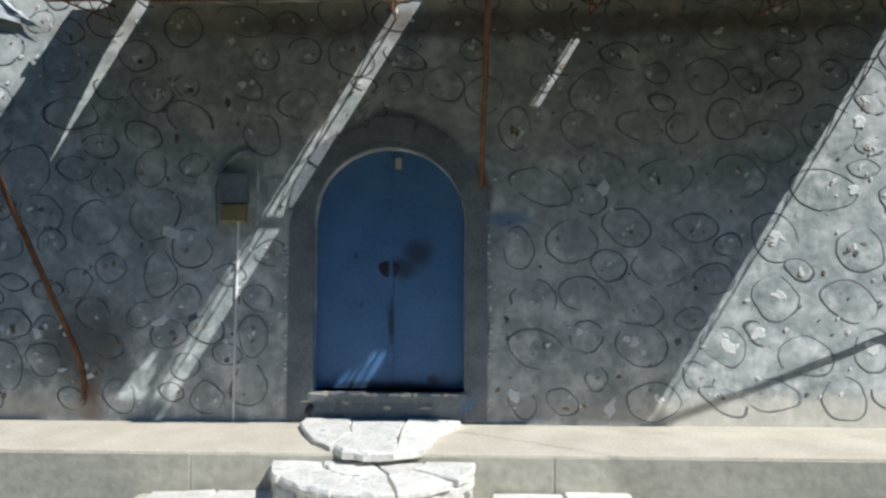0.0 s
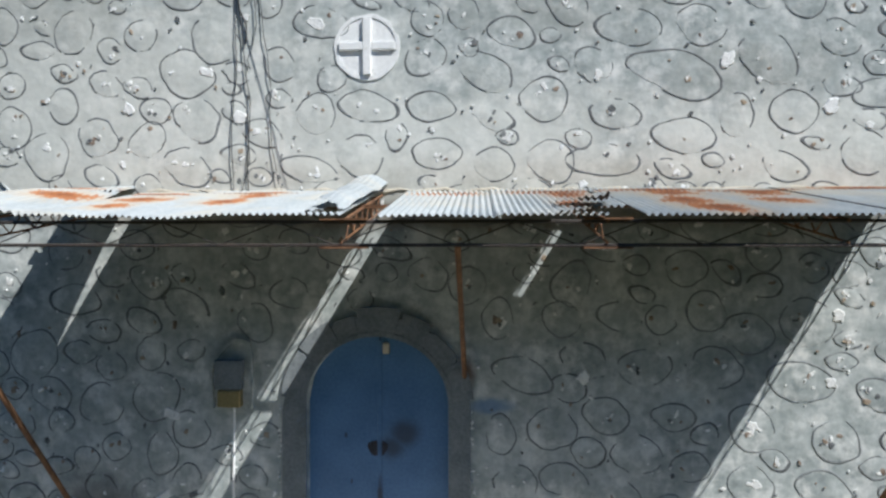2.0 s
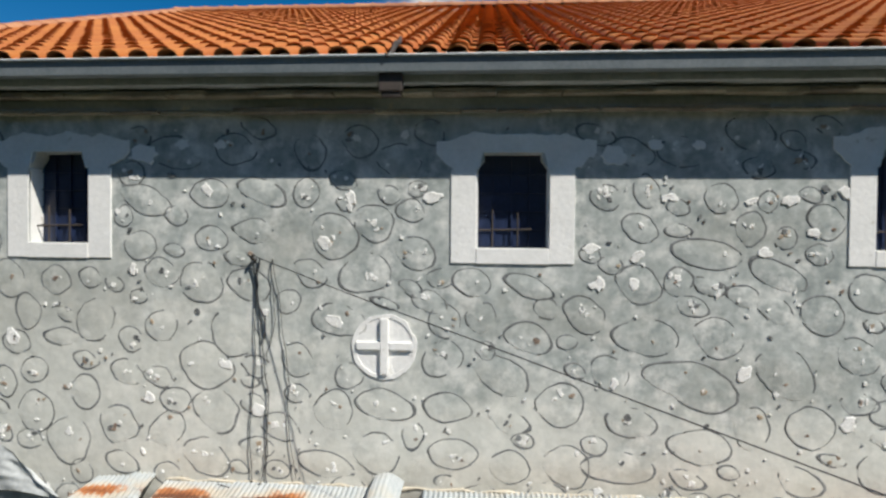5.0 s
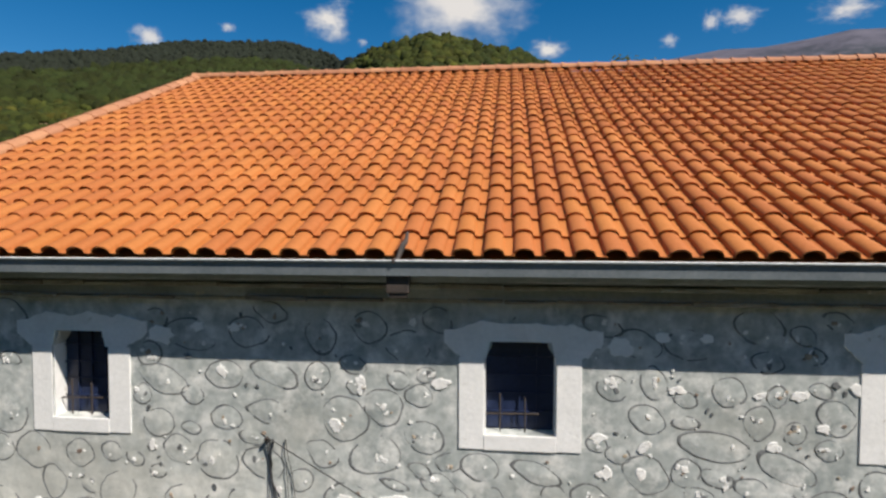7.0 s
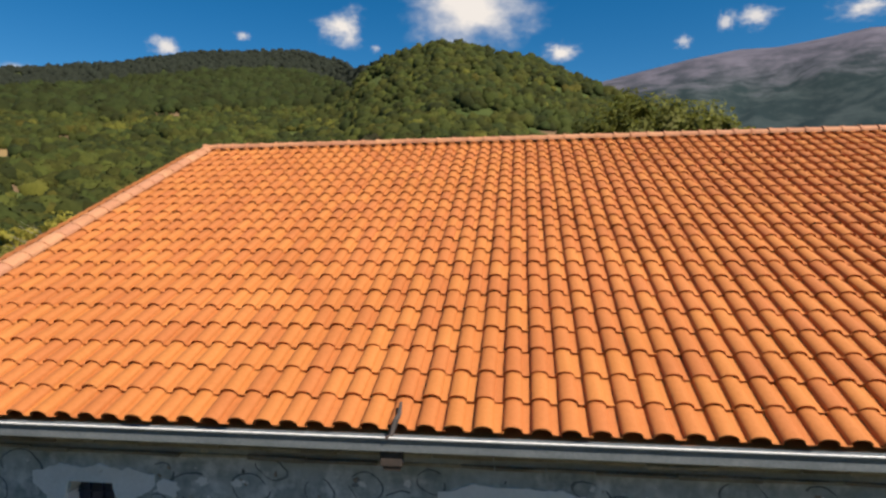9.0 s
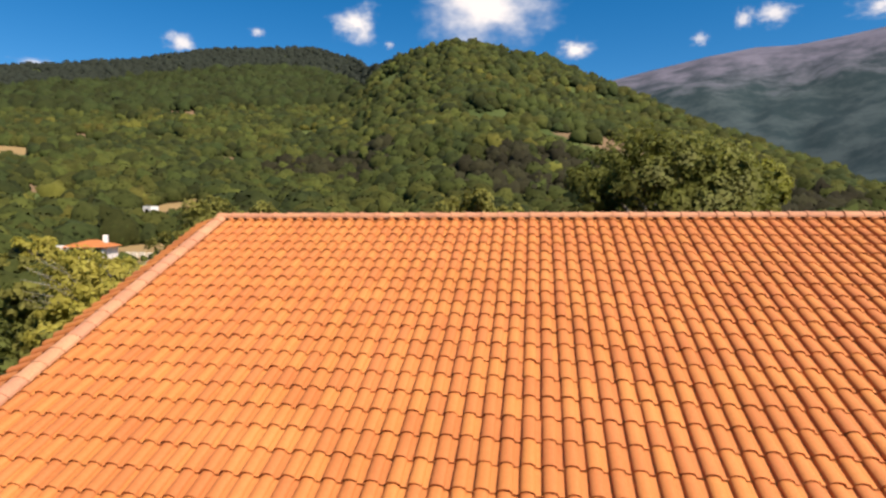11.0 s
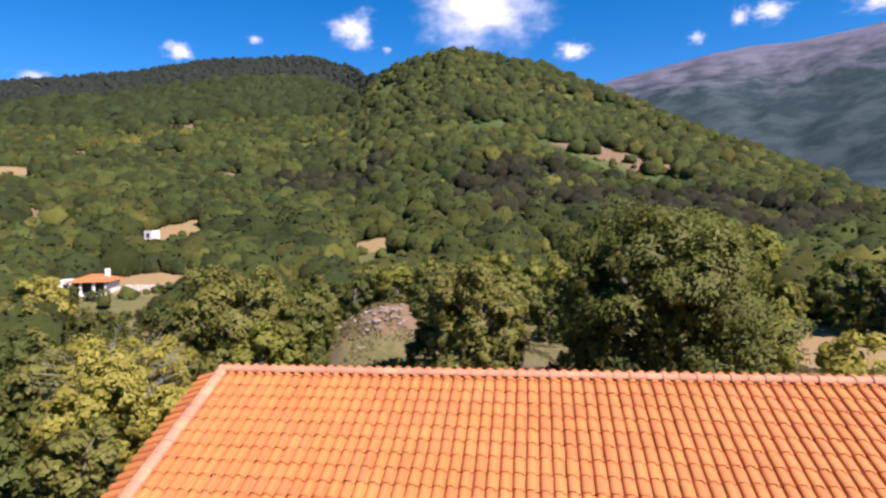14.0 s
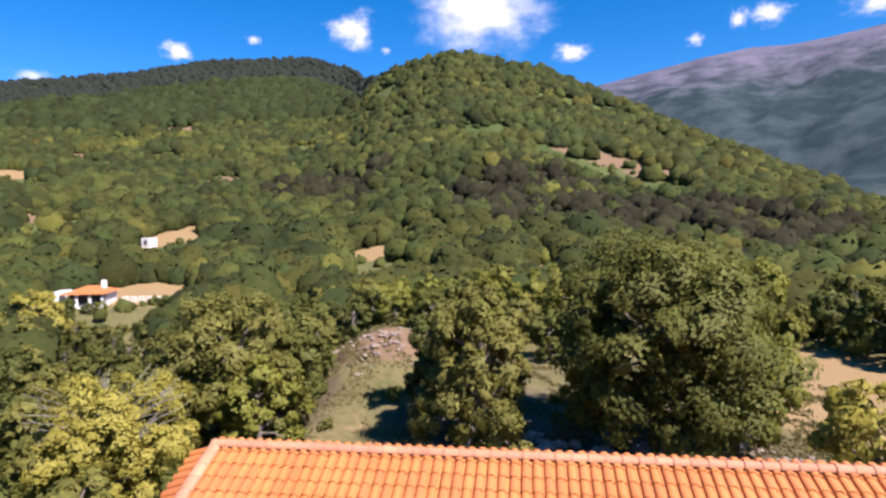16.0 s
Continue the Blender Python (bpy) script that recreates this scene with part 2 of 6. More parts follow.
def ring_xz(cx, cz, rx, rz, n=32, a0=0.0, a1=2 * math.pi, end=False):
    k = n if not end else n - 1
    return [(cx + rx * math.cos(a0 + (a1 - a0) * i / k), cz + rz * math.sin(a0 + (a1 - a0) * i / k)) for i in range(n)]


def arch_loop(x0, x1, z0, spring, top, n=24):
    """Door shape: straight sides and a round head."""
    c, r = (x0 + x1) / 2, (x1 - x0) / 2
    return [(x0, z0), (x1, z0)] + [(c + r * math.cos(math.pi * i / n), spring + (top - spring) * math.sin(math.pi * i / n)) for i in range(n + 1)]


def strip_xz(bm, outer, inner, y0, y1, closed=True):
    """A flat band between two loops of equal length, from y0 (back) out to y1 (front)."""
    n = len(outer)
    vo = [[bm.verts.new((x, y, z)) for x, z in outer] for y in (y0, y1)]
    vi = [[bm.verts.new((x, y, z)) for x, z in inner] for y in (y0, y1)]
    for i in range(n if closed else n - 1):
        j = (i + 1) % n
        bm.faces.new((vo[1][i], vo[1][j], vi[1][j], vi[1][i]))
        bm.faces.new((vo[0][i], vo[0][j], vo[1][j], vo[1][i]))
        bm.faces.new((vi[0][i], vi[0][j], vi[1][j], vi[1][i]))
    if not closed:
        for i in (0, n - 1):
            bm.faces.new((vo[0][i], vo[1][i], vi[1][i], vi[0][i]))
    return bm


# ---------------------------------------------------------------- church: walls
DOOR = (-0.62, 0.60, 0.2, 1.6, 2.18)
WINDOWS = [(-3.30, -2.74, 5.49, 6.29), (0.68, 1.29, 5.48, 6.275), (3.88, 4.48, 5.49, 6.30)]
X_LEFT, X_RIGHT, Y_BACK = -6.05, 12.0, 16.0
EAVE_Y, EAVE_Z, SLOPE = -0.30, 7.07, 0.432
RIDGE_Y, RIDGE_Z = 7.92, 10.62


def window_loop(x0, x1, z0, z1):
    k = 0.065
    return [(x0, z0), (x1, z0), (x1, z1 - 0.14), (x1 - k, z1 - 0.05), (x1 - k, z1), (x0 + k, z1), (x0 + k, z1 - 0.05), (x0, z1 - 0.14)]


ROUND = (-0.09, 4.63, 0.27)
holes = [arch_loop(*DOOR)] + [window_loop(*w) for w in WINDOWS]
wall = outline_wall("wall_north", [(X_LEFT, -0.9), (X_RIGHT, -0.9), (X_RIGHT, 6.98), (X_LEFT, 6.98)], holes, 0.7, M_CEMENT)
tagged(wall, "grey cement-rendered church wall with incised stone outlines", "wall", kind="structure")
for nm, pts in (("wall_west", (X_LEFT, X_LEFT + 0.7)), ("wall_east", (X_RIGHT - 0.7, X_RIGHT))):
    bm = bmesh.new()
    a, b = pts
    prof = [(0.7, -0.9), (Y_BACK, -0.9), (Y_BACK, 6.98), (RIDGE_Y, RIDGE_Z - 0.25), (0.7, 7.2)]
    f0 = [bm.verts.new((a, y, z)) for y, z in prof]
    f1 = [bm.verts.new((b, y, z)) for y, z in prof]
    bm.faces.new(f0)
    bm.faces.new(f1[::-1])
    for i in range(5):
        j = (i + 1) % 5
        bm.faces.new((f0[i], f0[j], f1[j], f1[i]))
    tagged(finish(nm, bm, M_CEMENT), "grey cement-rendered gable wall of the church", "wall", kind="structure")
bm = bmesh.new()
box(bm, X_LEFT + 0.7, X_RIGHT - 0.7, Y_BACK - 0.7, Y_BACK, -0.9, 6.98)
tagged(finish("wall_south", bm, M_CEMENT), "grey cement-rendered rear wall of the church", "wall", kind="structure")
# added floor and wall, out of sight, coloured near-black for an unlit interior
bm = bmesh.new()
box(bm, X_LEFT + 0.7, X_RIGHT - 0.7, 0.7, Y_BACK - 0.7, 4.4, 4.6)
tagged(finish("floor", bm, M_DARK), "unseen near-black floor standing in for the unlit church interior", "floor", kind="structure")
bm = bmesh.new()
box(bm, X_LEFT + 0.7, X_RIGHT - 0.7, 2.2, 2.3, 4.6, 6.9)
tagged(finish("wall_inside", bm, M_DARK), "unseen near-black wall standing in for the darkness behind the upper windows", "wall", kind="structure")

# ---------------------------------------------------------------- roof
TILE_W, TILE_RUN = 0.238, 0.35
roof = tagged(empty("roof", (3, EAVE_Y, EAVE_Z)), "orange clay tiled pitched roof with pale ridge caps", "roof", kind="structure")
COS = 1 / math.hypot(1, SLOPE)


def tile_profile(n_roll=9):
    """Across one tile: a high round roll, a crease, and a narrow flat pan, as x and height."""
    r = TILE_W * 0.345
    roll = []
    for i in range(n_roll + 1):
        a = math.pi * (1 - i / n_roll)
        roll.append((r * math.cos(a), 0.06 * math.sin(a) ** 0.85 if 0 < i < n_roll else 0.0))
    pan = [(r, 0.0), (r + 0.03, -0.006), (TILE_W - r + 0.012, -0.003)]
    return [roll, pan]


def tile_mesh_data(length=None):
    """Vertices and faces of one thin tile lying along +y, its lower end at y 0, lifted clear of the tile below."""
    length = length or TILE_RUN / COS + 0.05
    vs, fs = [], []
    for prof in tile_profile():
        k, o = len(prof), len(vs)
        for y, lift, s in ((0.0, 0.031, 1.03), (length, 0.002, 0.98)):
            vs += [(x * s, y, h * s + lift) for x, h in prof]
        vs += [(x * 1.03, 0.0, h * 1.03 + 0.031) for x, h in prof]
        vs += [(x * 1.01, 0.003, h * 0.95 + 0.021) for x, h in prof]
        vs += [(x * 0.97, length * 0.6, h * 0.9) for x, h in prof]
        for i in range(k - 1):
            fs.append((o + i, o + i + 1, o + k + i + 1, o + k + i))
            fs.append((o + 3 * k + i, o + 3 * k + i + 1, o + 2 * k + i + 1, o + 2 * k + i))
            fs.append((o + 4 * k + i, o + 4 * k + i + 1, o + 3 * k + i + 1, o + 3 * k + i))
    return vs, fs


tv, tf = tile_mesh_data()
tile_me = bpy.data.meshes.new("tile")
tile_me.from_pydata(tv, [], tf)
tile_me.materials.append(M_TILE)
for p in tile_me.polygons:
    p.use_smooth = True
tile_me.update()
PITCH = math.degrees(math.atan(SLOPE))
ROWS = int((RIDGE_Y - EAVE_Y) / TILE_RUN) + 1
TILE_X0 = 1.0 - 0.238 * 30
COLS = int((X_RIGHT + 0.1 - TILE_X0) / TILE_W) + 1
rng = random.Random(5)
far_v, far_f = [], []
near_tiles = []
for r in range(ROWS):
    for c in range(COLS):
        x = TILE_X0 + c * TILE_W
        y = EAVE_Y + r * TILE_RUN
        if x < X_LEFT - 0.12:
            continue
        m = pose(x + rng.gauss(0, 0.003), y + rng.gauss(0, 0.005), EAVE_Z - 0.075 + (y - EAVE_Y) * SLOPE + rng.gauss(0, 0.0015), PITCH + rng.gauss(0, 0.25), rng.gauss(0, 0.5), rng.gauss(0, 0.4))
        if r < 10 and -2.6 <= x <= 4.5 and len(near_tiles) < 300:
            near_tiles.append(m)
        else:
            k = len(far_v)
            far_v += [tuple(m @ Vector(v)) for v in tv]
            far_f += [tuple(k + i for i in f) for f in tf]
me = bpy.data.meshes.new("tile_field")
me.from_pydata(far_v, [], far_f)
me.materials.append(M_TILE_FAR)
for p in me.polygons:
    p.use_smooth = True
ob = new("tile_field", me)
ob.parent = roof
ob.matrix_parent_inverse = roof.matrix_basis.inverted()
tagged(ob, kind="stuff")

# boards under the tiles, and the far slope
bm = bmesh.new()
for s in (1, -1):
    ye = EAVE_Y + 0.03 if s == 1 else 2 * RIDGE_Y - EAVE_Y - 0.03
    ze = EAVE_Z - 0.10
    q = [bm.verts.new((x, y, z)) for x, y, z in ((X_LEFT - 0.1, ye, ze), (X_RIGHT + 0.1, ye, ze), (X_RIGHT + 0.1, RIDGE_Y, RIDGE_Z - 0.1), (X_LEFT - 0.1, RIDGE_Y, RIDGE_Z - 0.1))]
    q2 = [bm.verts.new(v.co - Vector((0, 0, 0.06))) for v in q]
    bm.faces.new(q)
    bm.faces.new(q2[::-1])
    for i in range(4):
        bm.faces.new((q[i], q[(i + 1) % 4], q2[(i + 1) % 4], q2[i]))
ob = part("roof_deck", bm, M_TILE_FAR, roof)
ob.matrix_parent_inverse = roof.matrix_basis.inverted()


def cap_mesh(length, r=0.11, collar=1.12):
    """A half-round ridge cap along +x with a raised collar at one end."""
    bm = bmesh.new()
    n = 8
    rings = []
    for x, rr in ((0, r * collar), (0.05, r * collar), (0.055, r), (length + 0.03, r * (2 - collar) ** 0.5)):
        rings.append([bm.verts.new((x, rr * math.cos(math.pi * i / n) * 1.15, rr * math.sin(math.pi * i / n))) for i in range(n + 1)])
    for a, b in zip(rings, rings[1:]):
        for i in range(n):
            bm.faces.new((a[i], a[i + 1], b[i + 1], b[i]))
    bm.faces.new(rings[0])
    me = bpy.data.meshes.new("ridge_cap")
    bmesh.ops.recalc_face_normals(bm, faces=bm.faces)
    bm.to_mesh(me)
    bm.free()
    me.materials.append(M_CAP)
    return me


cap_me = cap_mesh(0.343)
verge_me = cap_mesh(0.343, 0.11, 1.07)
x = X_LEFT - 0.2
while x < X_RIGHT:
    o = new("ridge_cap", cap_me)
    o.parent = roof
    o.matrix_parent_inverse = roof.matrix_basis.inverted()
    o.matrix_basis = pose(x, RIDGE_Y, RIDGE_Z - 0.03, rng.gauss(0, 1), rng.gauss(0, 0.6), rng.gauss(0, 0.8))
    x += 0.343
L = math.hypot(RIDGE_Y - EAVE_Y, RIDGE_Z - EAVE_Z)
k = 0
while k * 0.36 < L - 0.2:
    d = k * 0.36 * COS
    o = new("verge_cap", verge_me)
    o.parent = roof
    o.matrix_parent_inverse = roof.matrix_basis.inverted()
    o.matrix_basis = pose(X_LEFT - 0.13, EAVE_Y + d, EAVE_Z - 0.03 + d * SLOPE, PITCH, 0, 0) @ pose(0, 0, 0, 0, 0, 90) @ Matrix.Diagonal((1, 1.2, 0.85, 1))
    k += 1
# short side tiles beyond the verge cap
side_v, side_f = tile_mesh_data(0.47)
side_me = bpy.data.meshes.new("verge_tile")
side_me.from_pydata(side_v, [], side_f)
side_me.materials.append(M_TILE)
k = 0
while k * 0.238 < L - 0.1:
    d = k * 0.238 * COS
    o = new("verge_tile", side_me)
    o.parent = roof
    o.matrix_parent_inverse = roof.matrix_basis.inverted()
    o.matrix_basis = pose(X_LEFT - 0.66, EAVE_Y + d, EAVE_Z - 0.2 + d * SLOPE, PITCH, 0, 0) @ pose(0, 0, 0, 0, -22, 0) @ pose(0, 0, 0, 0, 0, -90)
    k += 1

# ---------------------------------------------------------------- eaves
bm = bmesh.new()
box(bm, X_LEFT - 0.1, X_RIGHT, -0.26, 0.0, 6.80, 6.97, 0.01)
tagged(finish("cornice_fascia", bm, M_FASCIA), "plain grey cement fascia under the eaves", "cornice", kind="structure")
for z0, z1, out, bed in ((6.61, 6.645, 0.07, 0.085), (6.735, 6.775, 0.17, 0.022)):
    course = tagged(empty("cornice", (0, 0, z0)), "thin brown stone slab course under the eaves", "cornice", kind="structure")
    x = X_LEFT
    while x < X_RIGHT:
        w = rng.uniform(0.22, 0.75)
        bm = bmesh.new()
        nose = -out + rng.uniform(-0.03, 0.022)
        box(bm, 0.004, w - 0.004, nose, 0.0, rng.uniform(-0.008, 0.004), z1 - z0 + rng.uniform(-0.014, 0.004), 0.008)
        for v in bm.verts:
            if v.co.y < nose + 0.012:
                v.co += Vector((0, 0.03 * noise.noise(Vector(((x + v.co.x) * 6, z0, 1.0))), 0.012 * noise.noise(Vector(((x + v.co.x) * 5, z0, 7.0)))))
        o = part("slab", bm, M_CORNICE, course)
        o.location = (x, 0, 0)
        x += w
    bm = bmesh.new()
    box(bm, X_LEFT, X_RIGHT, -out * 0.62, -0.002, z1 - z0 - 0.004, z1 - z0 + bed)
    part("mortar_bed", bm, M_FASCIA, course)

gutter = tagged(empty("gutter", (0, -0.35, 6.9)), "grey sheet-metal box gutter along the eaves", "gutter")
bm = bmesh.new()
prof = [(-0.28, 6.965), (-0.28, 6.86), (-0.385, 6.86), (-0.40, 6.97), (-0.418, 6.972), (-0.418, 6.982), (-0.394, 6.982), (-0.38, 6.868), (-0.288, 6.868), (-0.288, 6.965)]
a = [bm.verts.new((X_LEFT - 0.15, y + 0.35, z - 6.9)) for y, z in prof]
b = [bm.verts.new((X_RIGHT + 0.1, y + 0.35, z - 6.9)) for y, z in prof]
bm.faces.new(a)
bm.faces.new(b)
for i in range(len(prof)):
    j = (i + 1) % len(prof)
    bm.faces.new((a[i], a[j], b[j], b[i]))
part("trough", bm, M_GUTTER, gutter)
bm = bmesh.new()
bar(bm, (X_LEFT - 0.15, -0.06, 0.083), (X_RIGHT + 0.1, -0.06, 0.083), 0.0065, 8)
part("rim", bm, M_CHIP, gutter, "bright rolled rim")
bm = bmesh.new()
box(bm, -0.095, 0.095, -0.03, 0.055, -0.185, -0.04, 0.012)
box(bm, -0.075, 0.075, -0.015, 0.05, -0.225, -0.18, 0.01)
o = part("outlet", bm, M_DARKIRON, gutter, "dark rusty gutter outlet")
o.location = (0.0, 0.03, 0)
bm = bmesh.new()
tube(bm, [(0.05, 0.2, 0.3), (0.055, 0.1, 0.23), (0.04, 0.03, 0.2), (0.01, -0.04, 0.09), (-0.03, -0.06, 0.075)], [0.014, 0.02, 0.026, 0.018, 0.02], 6)
part("strap", bm, M_DARKIRON, gutter, "bent dark metal strap")

# ---------------------------------------------------------------- upper windows
for i, (x0, x1, z0, z1) in enumerate(WINDOWS):
    w = tagged(empty("window_%d" % (i + 1), ((x0 + x1) / 2, 0, z0)), "small deep window with white plaster surround and iron bars", "window", kind="structure")
    cx = (x0 + x1) / 2
    loop = [(x - cx, z - z0) for x, z in window_loop(x0, x1, z0, z1)]
    hw = (x1 - x0) / 2
    # plaster bands: two jambs, a sill and an uneven lintel patch
    for s in (-1, 1):
        bm = bmesh.new()
        a, b = sorted((s * hw, s * (hw + rng.uniform(0.19, 0.215))))
        box(bm, a, b, -0.012, 0.012, -0.13, z1 - z0 - 0.14, 0.004)
        part("jamb", bm, M_WHITE, w)
        bm = bmesh.new()
        a, b = sorted((s * (hw - 0.012), s * hw))
        box(bm, a, b, 0.013, 0.17, 0.0, z1 - z0 - 0.14)
        part("reveal", bm, M_WHITE, w)
    bm = bmesh.new()
    box(bm, -hw, hw, -0.016, 0.17, -0.135, -0.002, 0.006)
    part("sill", bm, M_WHITE, w)
    bm = bmesh.new()
    n = 44
    up, lo = [], []
    for k in range(n + 1):
        x = -hw - 0.34 + (2 * hw + 0.72) * k / n
        rag = 0.035 * noise.noise(Vector((x * 5, i * 3.1, 0))) + 0.02 * noise.noise(Vector((x * 17, i * 3.1, 4)))
        end = min(1, 5 * min(k, n - k) / n)
        up.append((x, z1 - z0 + 0.09 + 0.07 * end + rag))
        inside = abs(x) < hw + 0.02
        low = z1 - z0 - 0.03 - 0.12 * end + 2.2 * rag if abs(x) > hw + 0.2 else z1 - z0 - 0.14
        lo.append((x, (z1 - z0 + 0.004 if abs(x) < hw - 0.03 else z1 - z0 - 0.14) if inside else low))
    strip_xz(bm, up, lo, 0.0, -0.012, closed=False)
    part("lintel", bm, M_WHITE, w, "uneven patch of white plaster")
    for dx, dz, rr in ((hw + 0.52, -0.02, 0.13), (hw + 0.86, 0.07, 0.07), (hw + 1.2, 0.06, 0.06)):
        bm = bmesh.new()
        ring = [(dx + rr * q * math.cos(t), z1 - z0 + dz + rr * 0.75 * q * math.sin(t)) for t, q in ((2 * math.pi * k / 16, rng.uniform(0.65, 1.1)) for k in range(16))]
        lo_, hi_ = [bm.verts.new((x, 0.0, z)) for x, z in ring], [bm.verts.new((dx + (x - dx) * 0.93, -0.009, z1 - z0 + dz + (z - z1 + z0 - dz) * 0.93)) for x, z in ring]
        bm.faces.new(hi_)
        for k in range(16):
            bm.faces.new((lo_[k], lo_[(k + 1) % 16], hi_[(k + 1) % 16], hi_[k]))
        part("plaster_patch", bm, M_WHITE, w, "splash of white plaster")
    # dark blue boarded casement with glazing bars
    bm = bmesh.new()
    box(bm, -hw, hw, 0.16, 0.19, 0.0, z1 - z0 + 0.05)
    part("pane", bm, M_BLUEPANE, w, "dark blue glass")
    for k in range(1, 4):
        bm = bmesh.new()
        xx = -hw + 2 * hw * k / 4
        box(bm, xx - 0.008, xx + 0.008, 0.14, 0.16, 0.0, z1 - z0)
        part("glazing_bar", bm, M_BLUEPANE, w)
    for k in range(1, 5):
        bm = bmesh.new()
        zz = (z1 - z0) * k / 5
        box(bm, -hw, hw, 0.142, 0.162, zz - 0.007, zz + 0.007)
        part("glazing_bar", bm, M_BLUEPANE, w)
    # iron grille near the bottom of the opening
    for xx, top in ((-hw * 0.55, 0.33), (hw * 0.15, 0.3)):
        bm = bmesh.new()
        bar(bm, (xx, 0.08, 0.0), (xx, 0.08, top), 0.008)
        part("grille_bar", bm, M_DARKIRON, w)
    bm = bmesh.new()
    bar(bm, (-hw, 0.085, 0.15), (hw * 0.55, 0.085, 0.16), 0.008)
    part("grille_bar", bm, M_DARKIRON, w)

# ---------------------------------------------------------------- round blind window with a cross
oculus = tagged(empty("round_niche", (ROUND[0], 0, ROUND[1])), "round white plaster medallion with a raised cross", "niche")
R = ROUND[2]
bm = bmesh.new()
pts = [(x * q, z * q) for (x, z), q in zip(ring_xz(0, 0, R + 0.012, R + 0.012, 40), [1 + 0.05 * noise.noise(Vector((0.45 * k, 3.0, 1.0))) - 0.05 * (k in (3, 4, 11, 12)) for k in range(40)])]
strip_xz(bm, pts, ring_xz(0, 0, R - 0.022, R - 0.022, 40), 0.0, -0.011)
part("rim", bm, M_WHITE, oculus)
bm = bmesh.new()
vs = [bm.verts.new((x, -0.004, z)) for x, z in ring_xz(0, 0, R - 0.01, R - 0.01, 40)]
bm.faces.new(vs)
part("back", bm, M_WHITE, oculus)
bm = bmesh.new()
box(bm, -0.036, 0.036, -0.032, -0.004, -R + 0.03, R - 0.03, 0.008)
box(bm, -R + 0.03, -0.036, -0.029, -0.004, -0.03, 0.04, 0.008)
box(bm, 0.036, R - 0.03, -0.029, -0.004, -0.03, 0.04, 0.008)
part("cross", bm, M_WHITE, oculus, "raised plaster cross")

# ---------------------------------------------------------------- door
door = tagged(empty("door_1", (0, 0, 0.2)), "closed blue double-leaf arched metal door", "door", kind="structure")
x0, x1, z0, spring, top = DOOR
for nm, a, b in (("door_leaf", x0, -0.004), ("door_leaf", 0.004, x1)):
    bm = bmesh.new()
    c, r = (x0 + x1) / 2, (x1 - x0) / 2
    n = 16
    edge = []
    for k in range(n + 1):
        x = a + (b - a) * k / n
        edge.append((x, spring + (top - spring) * math.sqrt(max(0.0, 1 - ((x - c) / r) ** 2))))
    front = [bm.verts.new((x, 0.10, z - 0.2)) for x, z in [(a, z0 + 0.01), *edge, (b, z0 + 0.01)]]
    back = [bm.verts.new((v.co.x, 0.15, v.co.z)) for v in front]
    bm.faces.new(front)
    bm.faces.new(back[::-1])
    for k in range(len(front)):
        j = (k + 1) % len(front)
        bm.faces.new((front[k], front[j], back[j], back[k]))
    part(nm, bm, M_DOOR, door)
bm = bmesh.new()
box(bm, -0.022, 0.018, 0.088, 0.1, 0.02, 1.93, 0.003)
part("cover_strip", bm, M_DOOR, door)
bm = bmesh.new()
box(bm, 0.03, 0.085, 0.05, 0.1, 1.82, 1.91, 0.008)
part("lamp_box", bm, M_CONCRETE, door, "small grey box over the leaves")
M_SOOT = mat("sooty_stain", (0.02, 0.02, 0.025), (0.06, 0.06, 0.08), 8, 60, 0.8, 0.1)
bm = bmesh.new()
pts = [(-0.02 + 0.085 * math.cos(t) * (1 + 0.15 * math.sin(3 * t)), 0.99 + 0.075 * math.sin(t) * (1 + 0.12 * math.cos(2 * t))) for t in (2 * math.pi * k / 20 for k in range(20))]
strip_xz(bm, pts, [(x * 0.6 - 0.008, 0.99 + (z - 0.99) * 0.6) for x, z in pts], 0.1, 0.094)
bm.faces.new([bm.verts.new((x * 0.6 - 0.008, 0.098, 0.99 + (z - 0.99) * 0.6)) for x, z in pts])
part("lock_hole", bm, M_SOOT, door, "black hole where the lock was")
# raised surround round the opening
bm = bmesh.new()
n = 24
c, r = (x0 + x1) / 2, (x1 - x0) / 2
ins = [(x0, -0.02), (x0, 0.7), (x0, spring)] + [(c - r * math.cos(math.pi * k / n), spring + (top - spring) * math.sin(math.pi * k / n)) for k in range(1, n)] + [(x1, spring), (x1, 0.7), (x1, -0.02)]
outs = [(-0.83, -0.02), (-0.825, 0.7), (-0.82, spring - 0.05)] + [(c - (r + 0.18) * math.cos(math.pi * k / n), spring - 0.02 + (top + 0.2 - spring) * math.sin(math.pi * k / n)) for k in range(1, n)] + [(0.785, spring - 0.05), (0.785, 0.7), (0.785, -0.02)]
strip_xz(bm, outs, ins, 0.002, -0.03, closed=False)
tagged(finish("door_trim", bm, M_SURROUND), "grey-blue rendered surround of the arched door", "trim", kind="structure")
bm = bmesh.new()
k0 = [(c - (r + 0.035) * math.cos(math.pi * k / n), spring + (top + 0.04 - spring) * math.sin(math.pi * k / n)) for k in range(n + 1)]
k1 = [(c - (r + 0.0) * math.cos(math.pi * k / n), spring + (top - spring) * math.sin(math.pi * k / n)) for k in range(n + 1)]
strip_xz(bm, k0, k1, -0.03, -0.036, closed=False)
tagged(finish("arch_trim", bm, M_SURROUND), "thin raised moulding round the door arch", "trim", kind="structure")
arch = tagged(empty("arch_stones", (0, 0, 0)), "shallow grey wedge stones round the door arch", "trim", kind="structure")
